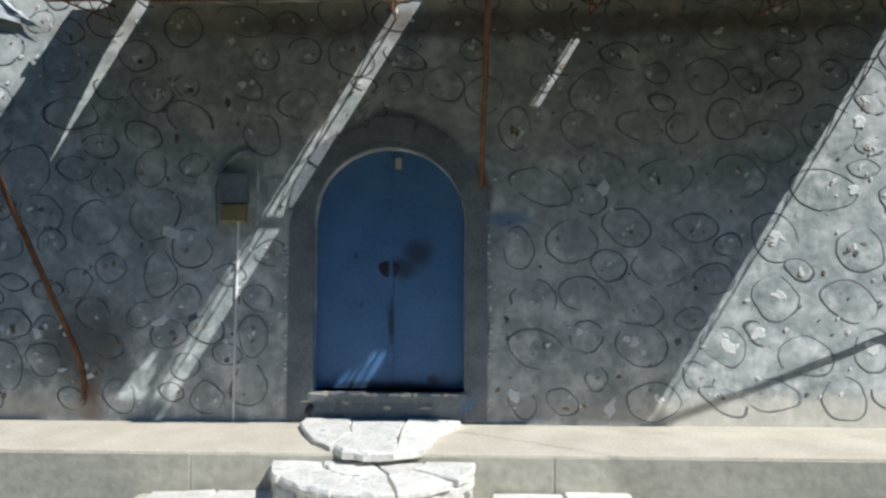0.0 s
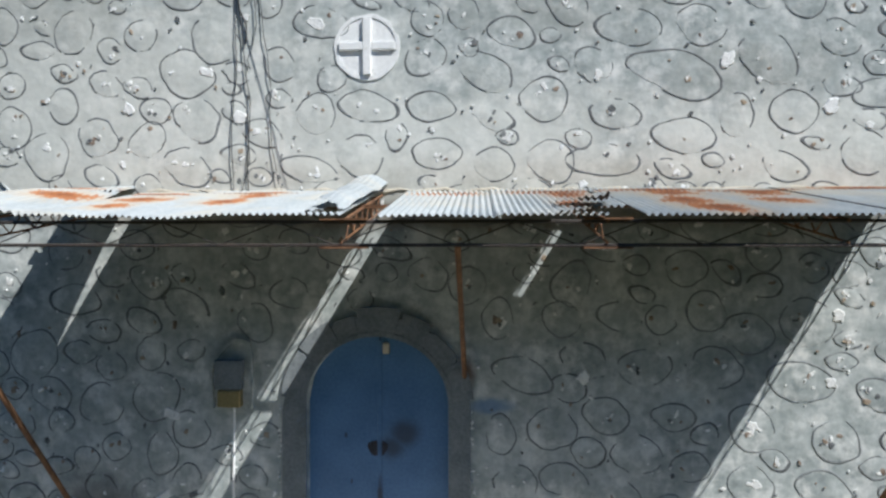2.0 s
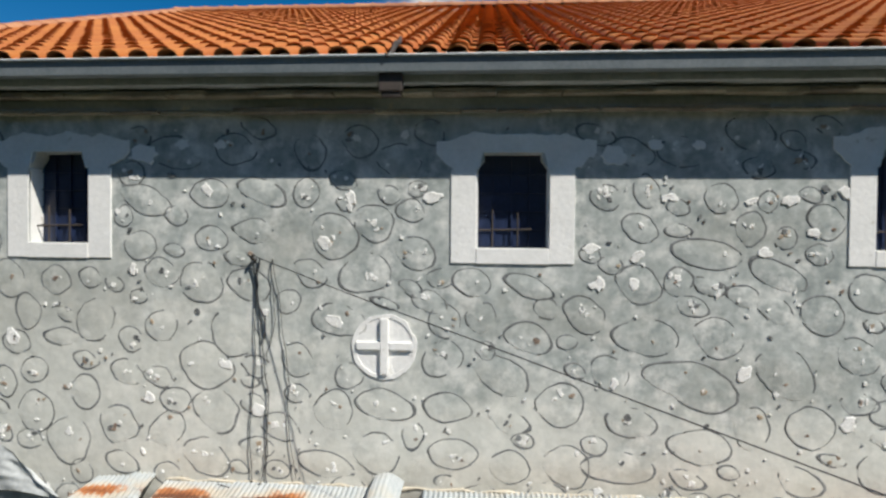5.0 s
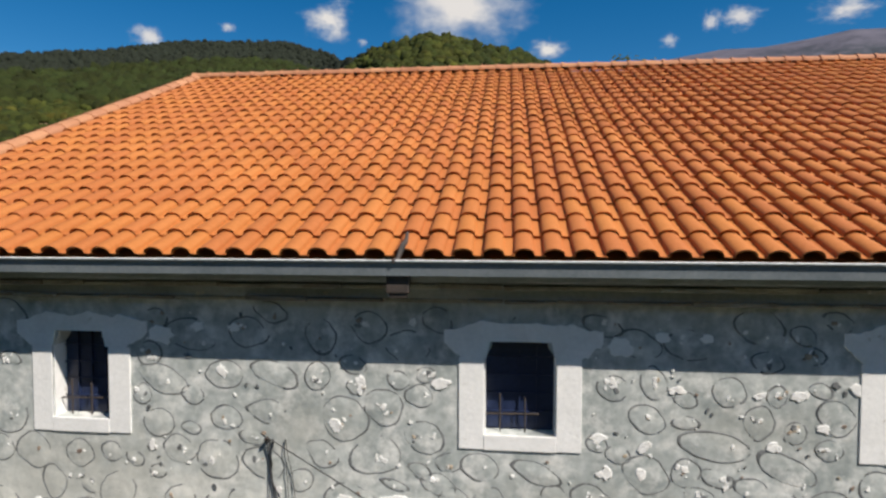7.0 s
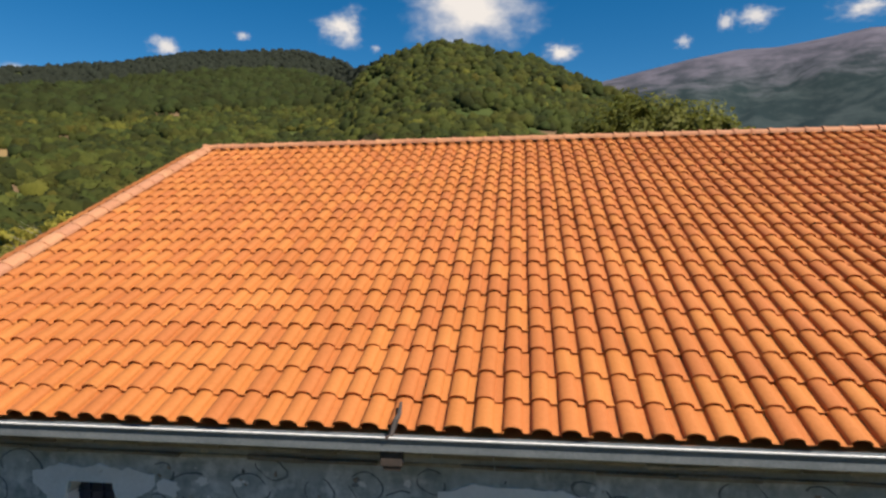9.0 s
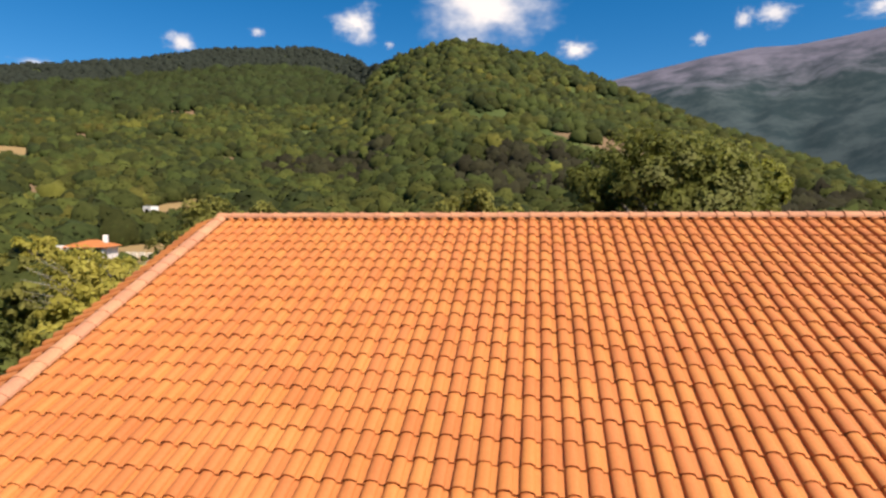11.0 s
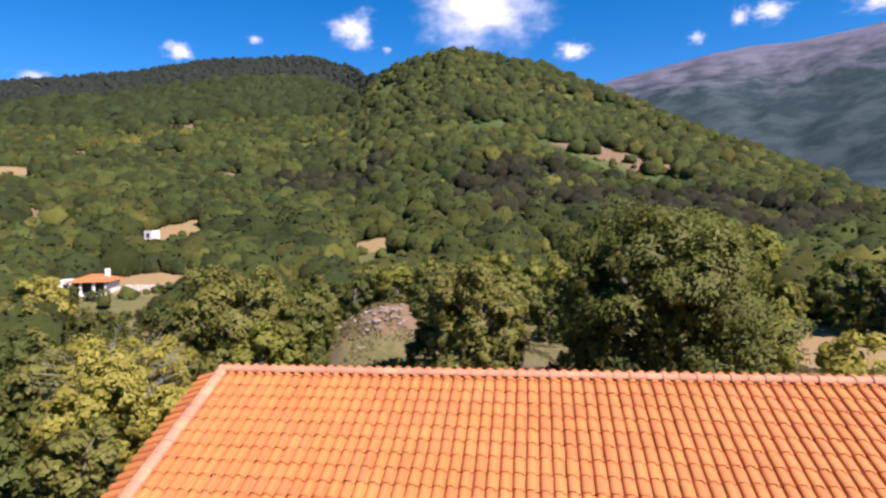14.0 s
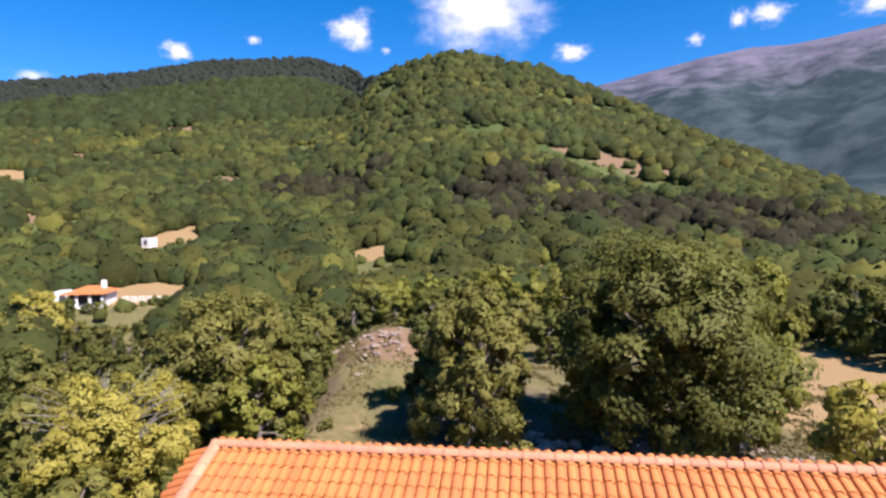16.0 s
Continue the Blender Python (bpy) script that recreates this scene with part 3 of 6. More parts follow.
cuts = [0.02, 0.2, 0.34, 0.43, 0.585, 0.7, 0.83, 0.98]
for q, (ta, tb) in enumerate(zip(cuts, cuts[1:])):
    ta, tb = math.pi * (ta + 0.006), math.pi * (tb - 0.006)
    grow = 0.215 + 0.035 * (q == 3) + 0.02 * math.sin(q * 2.1)
    arc = [ta + (tb - ta) * k / 5 for k in range(6)]
    bm = bmesh.new()
    strip_xz(bm, [(c - (r + grow) * math.cos(t), spring + (top + grow - spring) * math.sin(t)) for t in arc], [(c - (r + 0.05) * math.cos(t), spring + (top + 0.055 - spring) * math.sin(t)) for t in arc], -0.028, -0.036 - 0.004 * (q % 2), closed=False)
    part("stone", bm, M_SURROUND, arch)
bm = bmesh.new()
box(bm, -0.66, 0.63, -0.045, 0.7, 0.12, 0.2, 0.012)
box(bm, -0.64, 0.61, -0.02, 0.7, -0.05, 0.12, 0.01)
tagged(finish("threshold", bm, M_SURROUND), "worn dark concrete threshold under the blue door", "threshold", kind="structure")

g = random.Random(8)
sill = tagged(empty("mortar_smears", (0, 0, 0)), "pale mortar smears along the door threshold", "mortar", kind="structure")
for k in range(16):
    bm = bmesh.new()
    x = -0.66 + 0.08 * k + g.uniform(-0.02, 0.02)
    wide, high = g.uniform(0.02, 0.07), g.uniform(0.008, 0.024)
    z = 0.188 if k % 4 else g.uniform(0.06, 0.16)
    ring = [(x + wide * math.cos(t) * g.uniform(0.6, 1.1), z + high * math.sin(t) * g.uniform(0.6, 1.1)) for t in (2 * math.pi * j / 9 for j in range(9))]
    lo_, hi_ = [bm.verts.new((px, -0.044, pz)) for px, pz in ring], [bm.verts.new((x + (px - x) * 0.8, -0.05, z + (pz - z) * 0.8)) for px, pz in ring]
    bm.faces.new(hi_)
    for j in range(9):
        bm.faces.new((lo_[j], lo_[(j + 1) % 9], hi_[(j + 1) % 9], hi_[j]))
    part("smear", bm, M_CONCRETE, sill)

# ---------------------------------------------------------------- platform, steps
Z0 = -0.044
PAVE_FACES = []
M_FACE = mat("grey_pavement_face", (0.33, 0.315, 0.255), (0.52, 0.5, 0.41), 1.8, 14, 0.92, 0.5, spots=(0.5, 0.48, 0.42), spot_scale=4)
bm = bmesh.new()
box(bm, -9.0, 14.0, -0.79, -0.001, -1.3, Z0, 0.015)
for k in range(9):
    face = bmesh.new()
    box(face, -8.6 + 2.45 * k, -6.16 + 2.45 * k, -0.797, -0.786, -1.3, Z0 - 0.02, 0.004)
    PAVE_FACES.append(face)
tagged(finish("pavement", bm, M_CONCRETE), "raised pale concrete walkway along the church wall", "pavement", kind="structure")
for face in PAVE_FACES:
    tagged(finish("pavement_face", face, M_FACE), "grey rendered front face of the walkway", "pavement", kind="structure")


def slab_stone(ring, z, thick, g, parent):
    """An irregular flat stone with chipped edges over a closed outline."""
    bm = bmesh.new()
    cx, cy = sum(p[0] for p in ring) / len(ring), sum(p[1] for p in ring) / len(ring)
    pts = []
    for k in range(len(ring)):
        (xa, ya), (xb, yb) = ring[k], ring[(k + 1) % len(ring)]
        for s in (0, 0.5):
            pts.append((xa + (xb - xa) * s + g.uniform(-0.012, 0.012), ya + (yb - ya) * s + g.uniform(-0.012, 0.012)))
    n = len(pts)
    tip = g.uniform(-0.03, 0.03), g.uniform(-0.03, 0.03)
    lo = [bm.verts.new((x, y, z - thick)) for x, y in pts]
    md = [bm.verts.new((x + g.uniform(-0.005, 0.005), y + g.uniform(-0.008, 0.004), z - 0.014 + g.uniform(-0.008, 0.004))) for x, y in pts]
    hi = [bm.verts.new((cx + (x - cx) * 0.95, cy + (y - cy) * 0.95, z + tip[0] * (x - cx) + tip[1] * (y - cy))) for x, y in pts]
    for p, q in ((lo, md), (md, hi)):
        for k in range(n):
            bm.faces.new((p[k], p[(k + 1) % n], q[(k + 1) % n], q[k]))
    bm.faces.new(hi)
    bm.faces.new(lo[::-1])
    part("stone", bm, M_SLAB, parent)


def half_round(cx, cy, rx, ry, cuts, r0, r1, g):
    """Outlines of stones filling one ring of a half-round step."""
    out = []
    for a, b in zip(cuts, cuts[1:]):
        a, b = math.pi + math.pi * (a + 0.006), math.pi + math.pi * (b - 0.006)
        arc = [a + (b - a) * k / 3 for k in range(4)]
        ring = [(cx + rx * r1 * math.cos(t), cy + ry * r1 * math.sin(t)) for t in arc]
        if r0 > 0.05:
            ring += [(cx + rx * r0 * math.cos(t), cy + ry * r0 * math.sin(t)) for t in arc[::-1]]
        else:
            ring.append((cx + 0.02 * math.cos((a + b) / 2), cy + 0.02 * math.sin((a + b) / 2)))
        out.append(ring)
    return out


g = random.Random(40)
steps = tagged(empty("stone_steps", (0, 0, 0)), "half-round doorstep of pale irregular flat stones", "steps")
for ring in ([(-0.66, -0.08), (-0.3, -0.05), (-0.24, -0.42), (-0.3, -0.78), (-0.47, -0.62), (-0.6, -0.38), (-0.68, -0.2)], [(-0.29, -0.05), (0.14, -0.05), (0.12, -0.5), (0.14, -0.9), (-0.06, -0.93), (-0.2, -0.88), (-0.29, -0.78), (-0.23, -0.42)],
             [(0.15, -0.05), (0.56, -0.06), (0.58, -0.14), (0.42, -0.38), (0.36, -0.66), (0.32, -0.8), (0.15, -0.89), (0.13, -0.5)]):
    slab_stone(ring, Z0 + 0.045, 0.06, g, steps)
for ring in half_round(-0.01, -0.8, 0.68, 0.56, (0, 0.2, 0.42, 0.6, 0.8, 1.0), 0.5, 1.0, g) + half_round(-0.01, -0.8, 0.68, 0.56, (0, 0.3, 0.62, 1.0), 0.0, 0.48, g):
    slab_stone(ring, -0.1 + g.uniform(-0.008, 0.008), 0.05, g, steps)
for lo_, cuts in ((-0.152, (0, 0.13, 0.29, 0.38, 0.55, 0.68, 0.83, 1.0)), (-0.22, (0, 0.19, 0.3, 0.47, 0.62, 0.75, 0.88, 1.0))):
    for ring in half_round(-0.01, -0.8, 0.66, 0.545, cuts, 0.55, 1.0, g):
        slab_stone([(x + g.uniform(-0.02, 0.02), y + g.uniform(-0.02, 0.02)) for x, y in ring], lo_ + g.uniform(-0.006, 0.01), 0.066, g, steps)
for k in range(7):
    for j in range(4):
        x0, x1 = -1.5 + 0.46 * k + g.uniform(-0.03, 0.03), -1.06 + 0.46 * k + g.uniform(-0.03, 0.03)
        y0, y1 = -0.82 - 0.36 * j + g.uniform(-0.02, 0.02), -1.15 - 0.36 * j + g.uniform(-0.02, 0.02)
        if j < 2 and -0.75 < (x0 + x1) / 2 < 0.75:
            continue
        slab_stone([(x0, y0), (x1, y0 + 0.03), (x1 - 0.02, y1), (x0 + 0.02, y1 - 0.02)], -0.29 + g.uniform(-0.012, 0.012), 0.3, g, steps)
bm = bmesh.new()
box(bm, -0.55, 0.49, -1.25, -0.795, -0.9, -0.2, 0.03)
box(bm, -1.6, 1.75, -2.3, -0.8, -0.9, -0.32, 0.03)
tagged(finish("step_base", bm, M_CONCRETE), "rough mortared base under the doorstep stones", "step base", kind="structure")
bm = bmesh.new()
tube(bm, [(-0.5, -0.2, Z0 + 0.02), (-0.6, -0.12, Z0 + 0.025), (-0.63, -0.05, Z0 + 0.05), (-0.637, -0.045, 0.04)], 0.007, 6)
made = bmesh.ops.create_uvsphere(bm, u_segments=12, v_segments=8, radius=0.036)
for v in made["verts"]:
    v.co = Vector((-0.637 + v.co.x, -0.05 + v.co.y, 0.065 + v.co.z * 1.1 + 0.012 * math.sin(40 * v.co.x)))
tagged(finish("cable_end", bm, M_CABLE, True), "black cable end taped into a ball by the doorstep", "cable")

# ---------------------------------------------------------------- canopy of corrugated iron
M_SHEET = mat("galvanised_sheet", (0.37, 0.405, 0.42), (0.53, 0.555, 0.555), 2.2, 24, 0.6, 0.05, metal=0.15, stretch=(2.5, 0.7, 1), spots=(0.52, 0.49, 0.42), spot_scale=1.6, spot_edge=(0.5, 0.68))


RUST_MARKS = [(-2.49, -0.28, 0.2, 0.08), (-2.29, -0.69, 0.22, 0.16), (-1.79, -0.19, 0.26, 0.08), (-1.72, -0.61, 0.2, 0.16), (-0.92, -0.22, 0.19, 0.08), (-0.87, -0.42, 0.13, 0.13), (-0.99, -0.78, 0.15, 0.15),
              (-0.29, -0.26, 0.09, 0.05), (0.62, -0.27, 0.27, 0.07), (1.38, -0.27, 0.31, 0.08), (1.52, -0.47, 0.13, 0.22), (1.47, -1.07, 0.1, 0.15), (2.27, -0.22, 0.38, 0.08), (2.28, -0.45, 0.18, 0.2),
              (2.24, -0.94, 0.14, 0.22), (2.3, -1.36, 0.16, 0.21), (2.99, -0.24, 0.3, 0.09), (2.95, -0.42, 0.17, 0.16), (2.89, -0.86, 0.15, 0.15), (3.83, -0.15, 0.35, 0.1), (-1.69, -1.06, 0.1, 0.13)]
NAIL_LINE = [(x, -0.235, 0.32, 0.034) for x in (-1.8, -0.95, 0.62, 1.38, 2.27, 2.99, 3.8)]
stain_and_shade(M_SHEET, RUST_MARKS, (0.56, 0.44, 0.3), 1.6, 5, (0.8, 2.3), 0.65, flat="xy")
fac = stain_and_shade(M_SHEET, RUST_MARKS, (0.4, 0.135, 0.03), 1.7, 7, (0.7, 1.25), 0.92, flat="xy")
stain_and_shade(M_SHEET, RUST_MARKS, (0.2, 0.058, 0.018), 1.3, 11, (0.1, 0.85), 0.85, flat="xy")
stain_and_shade(M_SHEET, NAIL_LINE, (0.13, 0.045, 0.02), 0.9, 14, (0.6, 1.3), 0.95, flat="xy")
inv = M_SHEET.node_tree.nodes.new("ShaderNodeMath")
inv.operation = 'MULTIPLY_ADD'
inv.inputs[1].default_value, inv.inputs[2].default_value = -0.15, 0.15
M_SHEET.node_tree.links.new(fac, inv.inputs[0])
M_SHEET.node_tree.links.new(inv.outputs[0], M_SHEET.node_tree.nodes["Principled BSDF"].inputs["Metallic"])
M_UNDER = mat("rusty_underside", (0.06, 0.035, 0.022), (0.16, 0.09, 0.05), 3, 40, 0.8, 0.2)
CAN_Y, CAN_ZB, CAN_ZF = -1.53, 3.41, 3.13


def sheet(x0, x1, y0, y1, lift=None, cut=None, pitch=0.043, rows=14, skew=0.0, amp=0.009, worn=1.0):
    """One corrugated sheet, waves along y; lift(u, v) bends it, cut(x, y) tells where it is torn away; worn below 1
    flattens waves that glare washes out.
    """
    bm = bmesh.new()
    nx = max(8, int((x1 - x0) / pitch * 6))
    grid = {}
    for i in range(nx + 1):
        for j in range(rows + 1):
            u, v = i / nx, j / rows
            x, y = x0 + (x1 - x0) * u + skew * v, y0 + (y1 - y0) * v
            t = (y - 0.0) / CAN_Y
            z = CAN_ZB + (CAN_ZF - CAN_ZB) * t + amp * (worn + (1 - worn) * v ** 5) * math.sin(2 * math.pi * (x0 + (x1 - x0) * u) / pitch)
            p = Vector((x, y, z))
            if lift:
                p += Vector(lift(u, v))
            grid[i, j] = bm.verts.new(p)
    for i in range(nx):
        for j in range(rows):
            if cut and cut((i + 0.5) / nx, (j + 0.5) / rows):
                continue
            bm.faces.new((grid[i, j], grid[i + 1, j], grid[i + 1, j + 1], grid[i, j + 1]))
    loose = [v for v in bm.verts if not v.link_faces]
    bmesh.ops.delete(bm, geom=loose, context='VERTS')
    ext = bmesh.ops.extrude_face_region(bm, geom=list(bm.faces))
    for f in [g for g in ext["geom"] if isinstance(g, bmesh.types.BMFace)]:
        f.material_index = 1
    bmesh.ops.translate(bm, verts=[g for g in ext["geom"] if isinstance(g, bmesh.types.BMVert)], vec=(0, 0, -0.0015))
    return bm


canopy = tagged(empty("canopy", (0, 0, 0)), "rusty corrugated-iron canopy on lattice girders over the door", "canopy")


def wob(a, s):
    return lambda u, v: (0, 0, a * math.sin(u * 3 + s) * v)


# left sheets: glare that hides the waves is put into a flatter shape
part("sheet", sheet(-2.02, -1.36, -0.008, CAN_Y, lift=wob(0.012, 1), skew=0.02, amp=0.009, worn=0.4), [M_SHEET, M_UNDER], canopy)
part("sheet", sheet(-1.40, -0.72, -0.008, CAN_Y - 0.02, lift=lambda u, v: (0, 0, 0.012 - 0.02 * v * math.sin(u * 3)), amp=0.009, worn=0.4), [M_SHEET, M_UNDER], canopy)
part("sheet", sheet(-0.76, 0.04, -0.008, CAN_Y, lift=lambda u, v: (0, 0, 0.01), amp=0.009, worn=0.45, rows=44, cut=lambda u, v: (v > 0.7 and u > 0.62 + 0.9 * (1 - v) + 0.015 * math.sin(40 * v) and v < 0.96 and u < 0.97)), [M_SHEET, M_UNDER], canopy)
part("bent_sheet", sheet(-0.19, 0.06, -0.01, -1.5, lift=lambda u, v: (0.03 * (1 - v) - 0.03 * v, 0, 0.032 + (1 - v) * (0.085 - 0.05 * u) + 0.04 * math.sin(3.14 * u) + 0.008 * math.sin(9 * v + 3 * u) + 0.007 * math.sin(19 * v)), cut=lambda u, v: v > 0.8 + 0.16 * u + 0.02 * math.sin(23 * u), amp=0.002, rows=60), [M_SHEET, M_SHEET], canopy, "sheet bent up off its neighbours")
part("sheet", sheet(0.25, 0.98, -0.008, CAN_Y - 0.06, lift=wob(0.01, 0.3)), [M_SHEET, M_UNDER], canopy)
part("torn_sheet", sheet(0.94, 1.79, -0.008, CAN_Y - 0.03, lift=lambda u, v: (0, 0, 0.01), rows=64,
     cut=lambda u, v: (0.42 < u and v > 0.96 - 0.5 * (u - 0.42) + 0.012 * math.sin(50 * u) and (v < 0.965 or u > 0.77) and v > 0.77) or (u > 0.91 and v > 0.77 + 0.1 * (1 - u) + 0.02 * math.sin(60 * u)) or (0.88 < u < 0.965 and 0.1 < v < 0.25)), [M_SHEET, M_UNDER], canopy, "sheet with a torn front corner")
part("torn_flap", sheet(1.36, 1.7, -0.98, -1.42, lift=lambda u, v: (-0.06 * v, 0.05 * v, 0.03 + 0.095 * v ** 1.3 * (0.5 + 0.5 * u)), cut=lambda u, v: v > 0.55 + 0.35 * u + 0.12 * math.sin(14 * u) or (v < 0.3 and u < 0.4 - v), rows=24), [M_SHEET, M_UNDER], canopy, "torn flap bent upwards")
part("sheet", sheet(1.78, 2.5, -0.008, CAN_Y - 0.1, lift=lambda u, v: (0, 0, 0.016), skew=0.0), [M_SHEET, M_UNDER], canopy)
part("sheet", sheet(2.46, 3.24, -0.008, CAN_Y - 0.03, lift=lambda u, v: (0, 0, 0.004)), [M_SHEET, M_UNDER], canopy)
part("sheet", sheet(3.2, 4.17, -0.008, CAN_Y, lift=lambda u, v: (0, 0, 0.014)), [M_SHEET, M_UNDER], canopy)
part("bent_sheet", sheet(-2.64, -2.16, -0.04, -1.44, lift=lambda u, v: (0.24 * u * min(1, v * 1.5), 0, 0.028 + 0.10 * v * (1 - u) - 0.02 * v * v + 0.02 * math.sin(4 * v + 2 * u))), [M_SHEET, M_UNDER], canopy, "loose buckled sheet")
part("strip", sheet(-2.34, -2.12, 0.0, -0.36, lift=lambda u, v: (0.02 * v, 0, 0.05), rows=5), [M_SHEET, M_UNDER], canopy, "short flat sheet strip")

# lattice girder along the front
Y_G = -1.47
zt, zb = 3.095, 2.955
girder = new("girder")
girder.parent = canopy
for z in (zt, zb):
    bm = bmesh.new()
    bar(bm, (-3.9, Y_G, z), (4.25, Y_G, z), 0.011)
    part("chord", bm, M_DARKIRON, girder)
x = -3.6
bm = bmesh.new()
pts = []
k = 0
while x < 4.1:
    pts.append((x, Y_G, zt if k % 2 else zb))
    x += 0.36
    k += 1
tube(bm, pts, 0.0045, 5)
part("lattice_web", bm, M_DARKIRON, girder)
# rafters from wall to girder and purlins
for x in (-2.32, 0.035, 1.6, 2.95, 4.12):
    r_ = new("rafter")
    r_.parent = canopy
    for dz, rr in ((-0.035, 0.012), (-0.16, 0.008)):
        bm = bmesh.new()
        bar(bm, (x, 0.0, CAN_ZB + dz), (x, Y_G - 0.02, CAN_ZF + dz), rr)
        part("chord", bm, M_RUST, r_)
    bm = bmesh.new()
    tube(bm, [(x, -0.05 - 0.11 * k, CAN_ZB + (CAN_ZF - CAN_ZB) * (0.05 + 0.11 * k) / 1.5 - (0.04 if k % 2 else 0.16)) for k in range(13)], 0.006, 5)
    part("lattice_web", bm, M_RUST, r_)
for y, spans in ((-0.24, ((-2.75, -2.3), (-1.96, 0.03), (0.28, 1.66), (1.82, 4.1))), (-0.8, ((-2.75, -2.3), (-1.9, 4.1)))):
    for xa, xb in spans:
        bm = bmesh.new()
        z = CAN_ZB + (CAN_ZF - CAN_ZB) * y / CAN_Y - 0.03
        box(bm, xa, xb, y - 0.02, y + 0.02, z - 0.018, z + 0.008)
        part("purlin", bm, M_RUST, canopy)
bm = bmesh.new()
tube(bm, [(-2.02 + 0.13 * k, -0.004, CAN_ZB + 0.004 + 0.012 * math.sin(k * 2.3)) for k in range(48)], [0.013 + 0.007 * math.sin(k * 1.7) for k in range(48)], 7)
part("mortar_fillet", bm, M_CONCRETE, canopy, "uneven mortar fillet along the wall")
# flat plates where the girder is joined
for x in (0.05, 1.6):
    for z in (zt + 0.015, zb - 0.015):
        bm = bmesh.new()
        box(bm, x - 0.14, x + 0.14, Y_G - 0.05, Y_G + 0.03, z - 0.006, z + 0.006)
        part("joint_plate", bm, M_RUST, canopy)
# props
for pts in ([(0.73, 0.0, 1.8), (0.735, -0.03, 1.86), (0.73, -0.7, 2.4), (0.728, Y_G, zb)],
            [(-2.5, 0.0, 0.12), (-2.5, -0.02, 0.3), (-2.5, -0.1, 0.5), (-2.55, -1.0, 1.95), (-2.6, Y_G, zb)],
            [(3.98, 0.0, 0.6), (3.98, -0.05, 0.75), (4.0, -0.8, 1.9), (4.0, Y_G, zb)]):
    bm = bmesh.new()
    tube(bm, pts, 0.02, 8)
    part("prop", bm, M_RUST, canopy, "rusty bent pipe prop")

# ---------------------------------------------------------------- meter niche, cables
niche = tagged(empty("meter_niche", (-1.27, 0, 1.55)), "small arched wall niche with an old grey meter box", "meter box")
n = 18
ins = [(-0.155, 0.0), (-0.165, 0.3)] + [(-0.165 + 0.33 * k / n, 0.3 + 0.27 * math.sin(math.pi * (0.06 + 0.62 * k / n))) for k in range(1, n)] + [(0.17, 0.42), (0.17, 0.0)]
outs = [(x * 1.12, z * 1.04 + 0.01) for x, z in ins]
bm = bmesh.new()
strip_xz(bm, outs, ins, 0.0, -0.035, closed=False)
part("hood", bm, M_CEMENT, niche)
bm = bmesh.new()
box(bm, -0.13, 0.11, -0.075, -0.002, 0.17, 0.42, 0.012)
part("case", bm, M_SURROUND, niche, "grey-blue meter case")
bm = bmesh.new()
box(bm, -0.1, 0.1, -0.085, -0.002, 0.02, 0.165, 0.015)
part("cover", bm, mat("ochre_paint", (0.22, 0.17, 0.07), (0.34, 0.27, 0.12), 6, 50, 0.7, 0.3), niche, "ochre lower cover")
bm = bmesh.new()
tube(bm, [(0.03, -0.03, 0.02), (0.02, -0.012, -0.3), (0.01, -0.012, -0.9), (0.005, -0.012, -1.59)], 0.012, 6)
part("conduit", bm, M_WHITE, niche, "thin white conduit")

bm = bmesh.new()
bmesh.ops.create_grid(bm, x_segments=26, y_segments=22, size=0.5)
for v in bm.verts:
    u, w = v.co.x + 0.5, v.co.y + 0.5
    fold = 0.012 * math.sin(9 * u + 5 * w) + 0.014 * noise.noise(Vector((u * 7, w * 7, 1)))
    v.co = Vector((-3.75 + 0.85 * u * (1 - 0.25 * w), -0.03 - 0.02 * (1 - w) + fold, 3.22 + 0.5 * w * (1 - 0.7 * u) + 0.06 * math.sin(4 * u)))
tagged(finish("tarpaulin", bm, mat("pale_grey_plastic", (0.4, 0.425, 0.43), (0.58, 0.6, 0.6), 4, 30, 0.75, 0.2), True), "crumpled pale grey plastic sheet against the wall", "tarpaulin")

anchor = tagged(empty("cable_anchor", (-1.22, -0.022, 5.37)), "bundle of black cables hanging from a wall hook", "cables")
bm = bmesh.new()
tube(bm, [(0, 0.03, -0.02), (-0.02, -0.03, 0.0), (0.01, -0.05, 0.03)], 0.014, 6)
part("hook", bm, M_DARKIRON, anchor)


def hang(points, r):
    bm = bmesh.new()
    tube(bm, points, r * 0.62, 6)
    part("cable", bm, M_CABLE, anchor)


hang([(0.0, -0.03, 0.02), (0.9, -0.45, -0.24), (2.0, -0.98, -0.53), (3.0, -1.47, -0.8), (4.02, -1.97, -1.07), (5.5, -2.7, -1.4), (8.0, -3.9, -1.9), (11.0, -5.4, -2.4)], 0.008)
g = random.Random(3)
for dx0, dx1, zl, r in ((0.0, -0.02, -1.98, 0.007), (0.02, 0.13, -2.0, 0.008), (0.17, 0.38, -1.9, 0.006), (0.01, 0.07, -0.7, 0.012), (0.17, 0.14, -0.9, 0.006)):
    pts = []
    for k in range(13):
        s = k / 12
        pinch = 1 - 0.9 * math.exp(-((s - 0.32) / 0.14) ** 2)
        pts.append((dx0 + (dx1 - dx0) * s + (0.03 * math.sin(7 * s + dx1 * 30) + g.uniform(-0.012, 0.012)) * pinch, 0.0 + g.uniform(-0.005, 0.005), zl * s))
    hang(pts, r)
hang([(0.10, 0.0, -1.3), (0.12, -0.01, -1.7), (0.06, -0.02, -1.95), (-0.1, -0.05, -2.0), (-0.3, -0.06, -1.95)], 0.007)

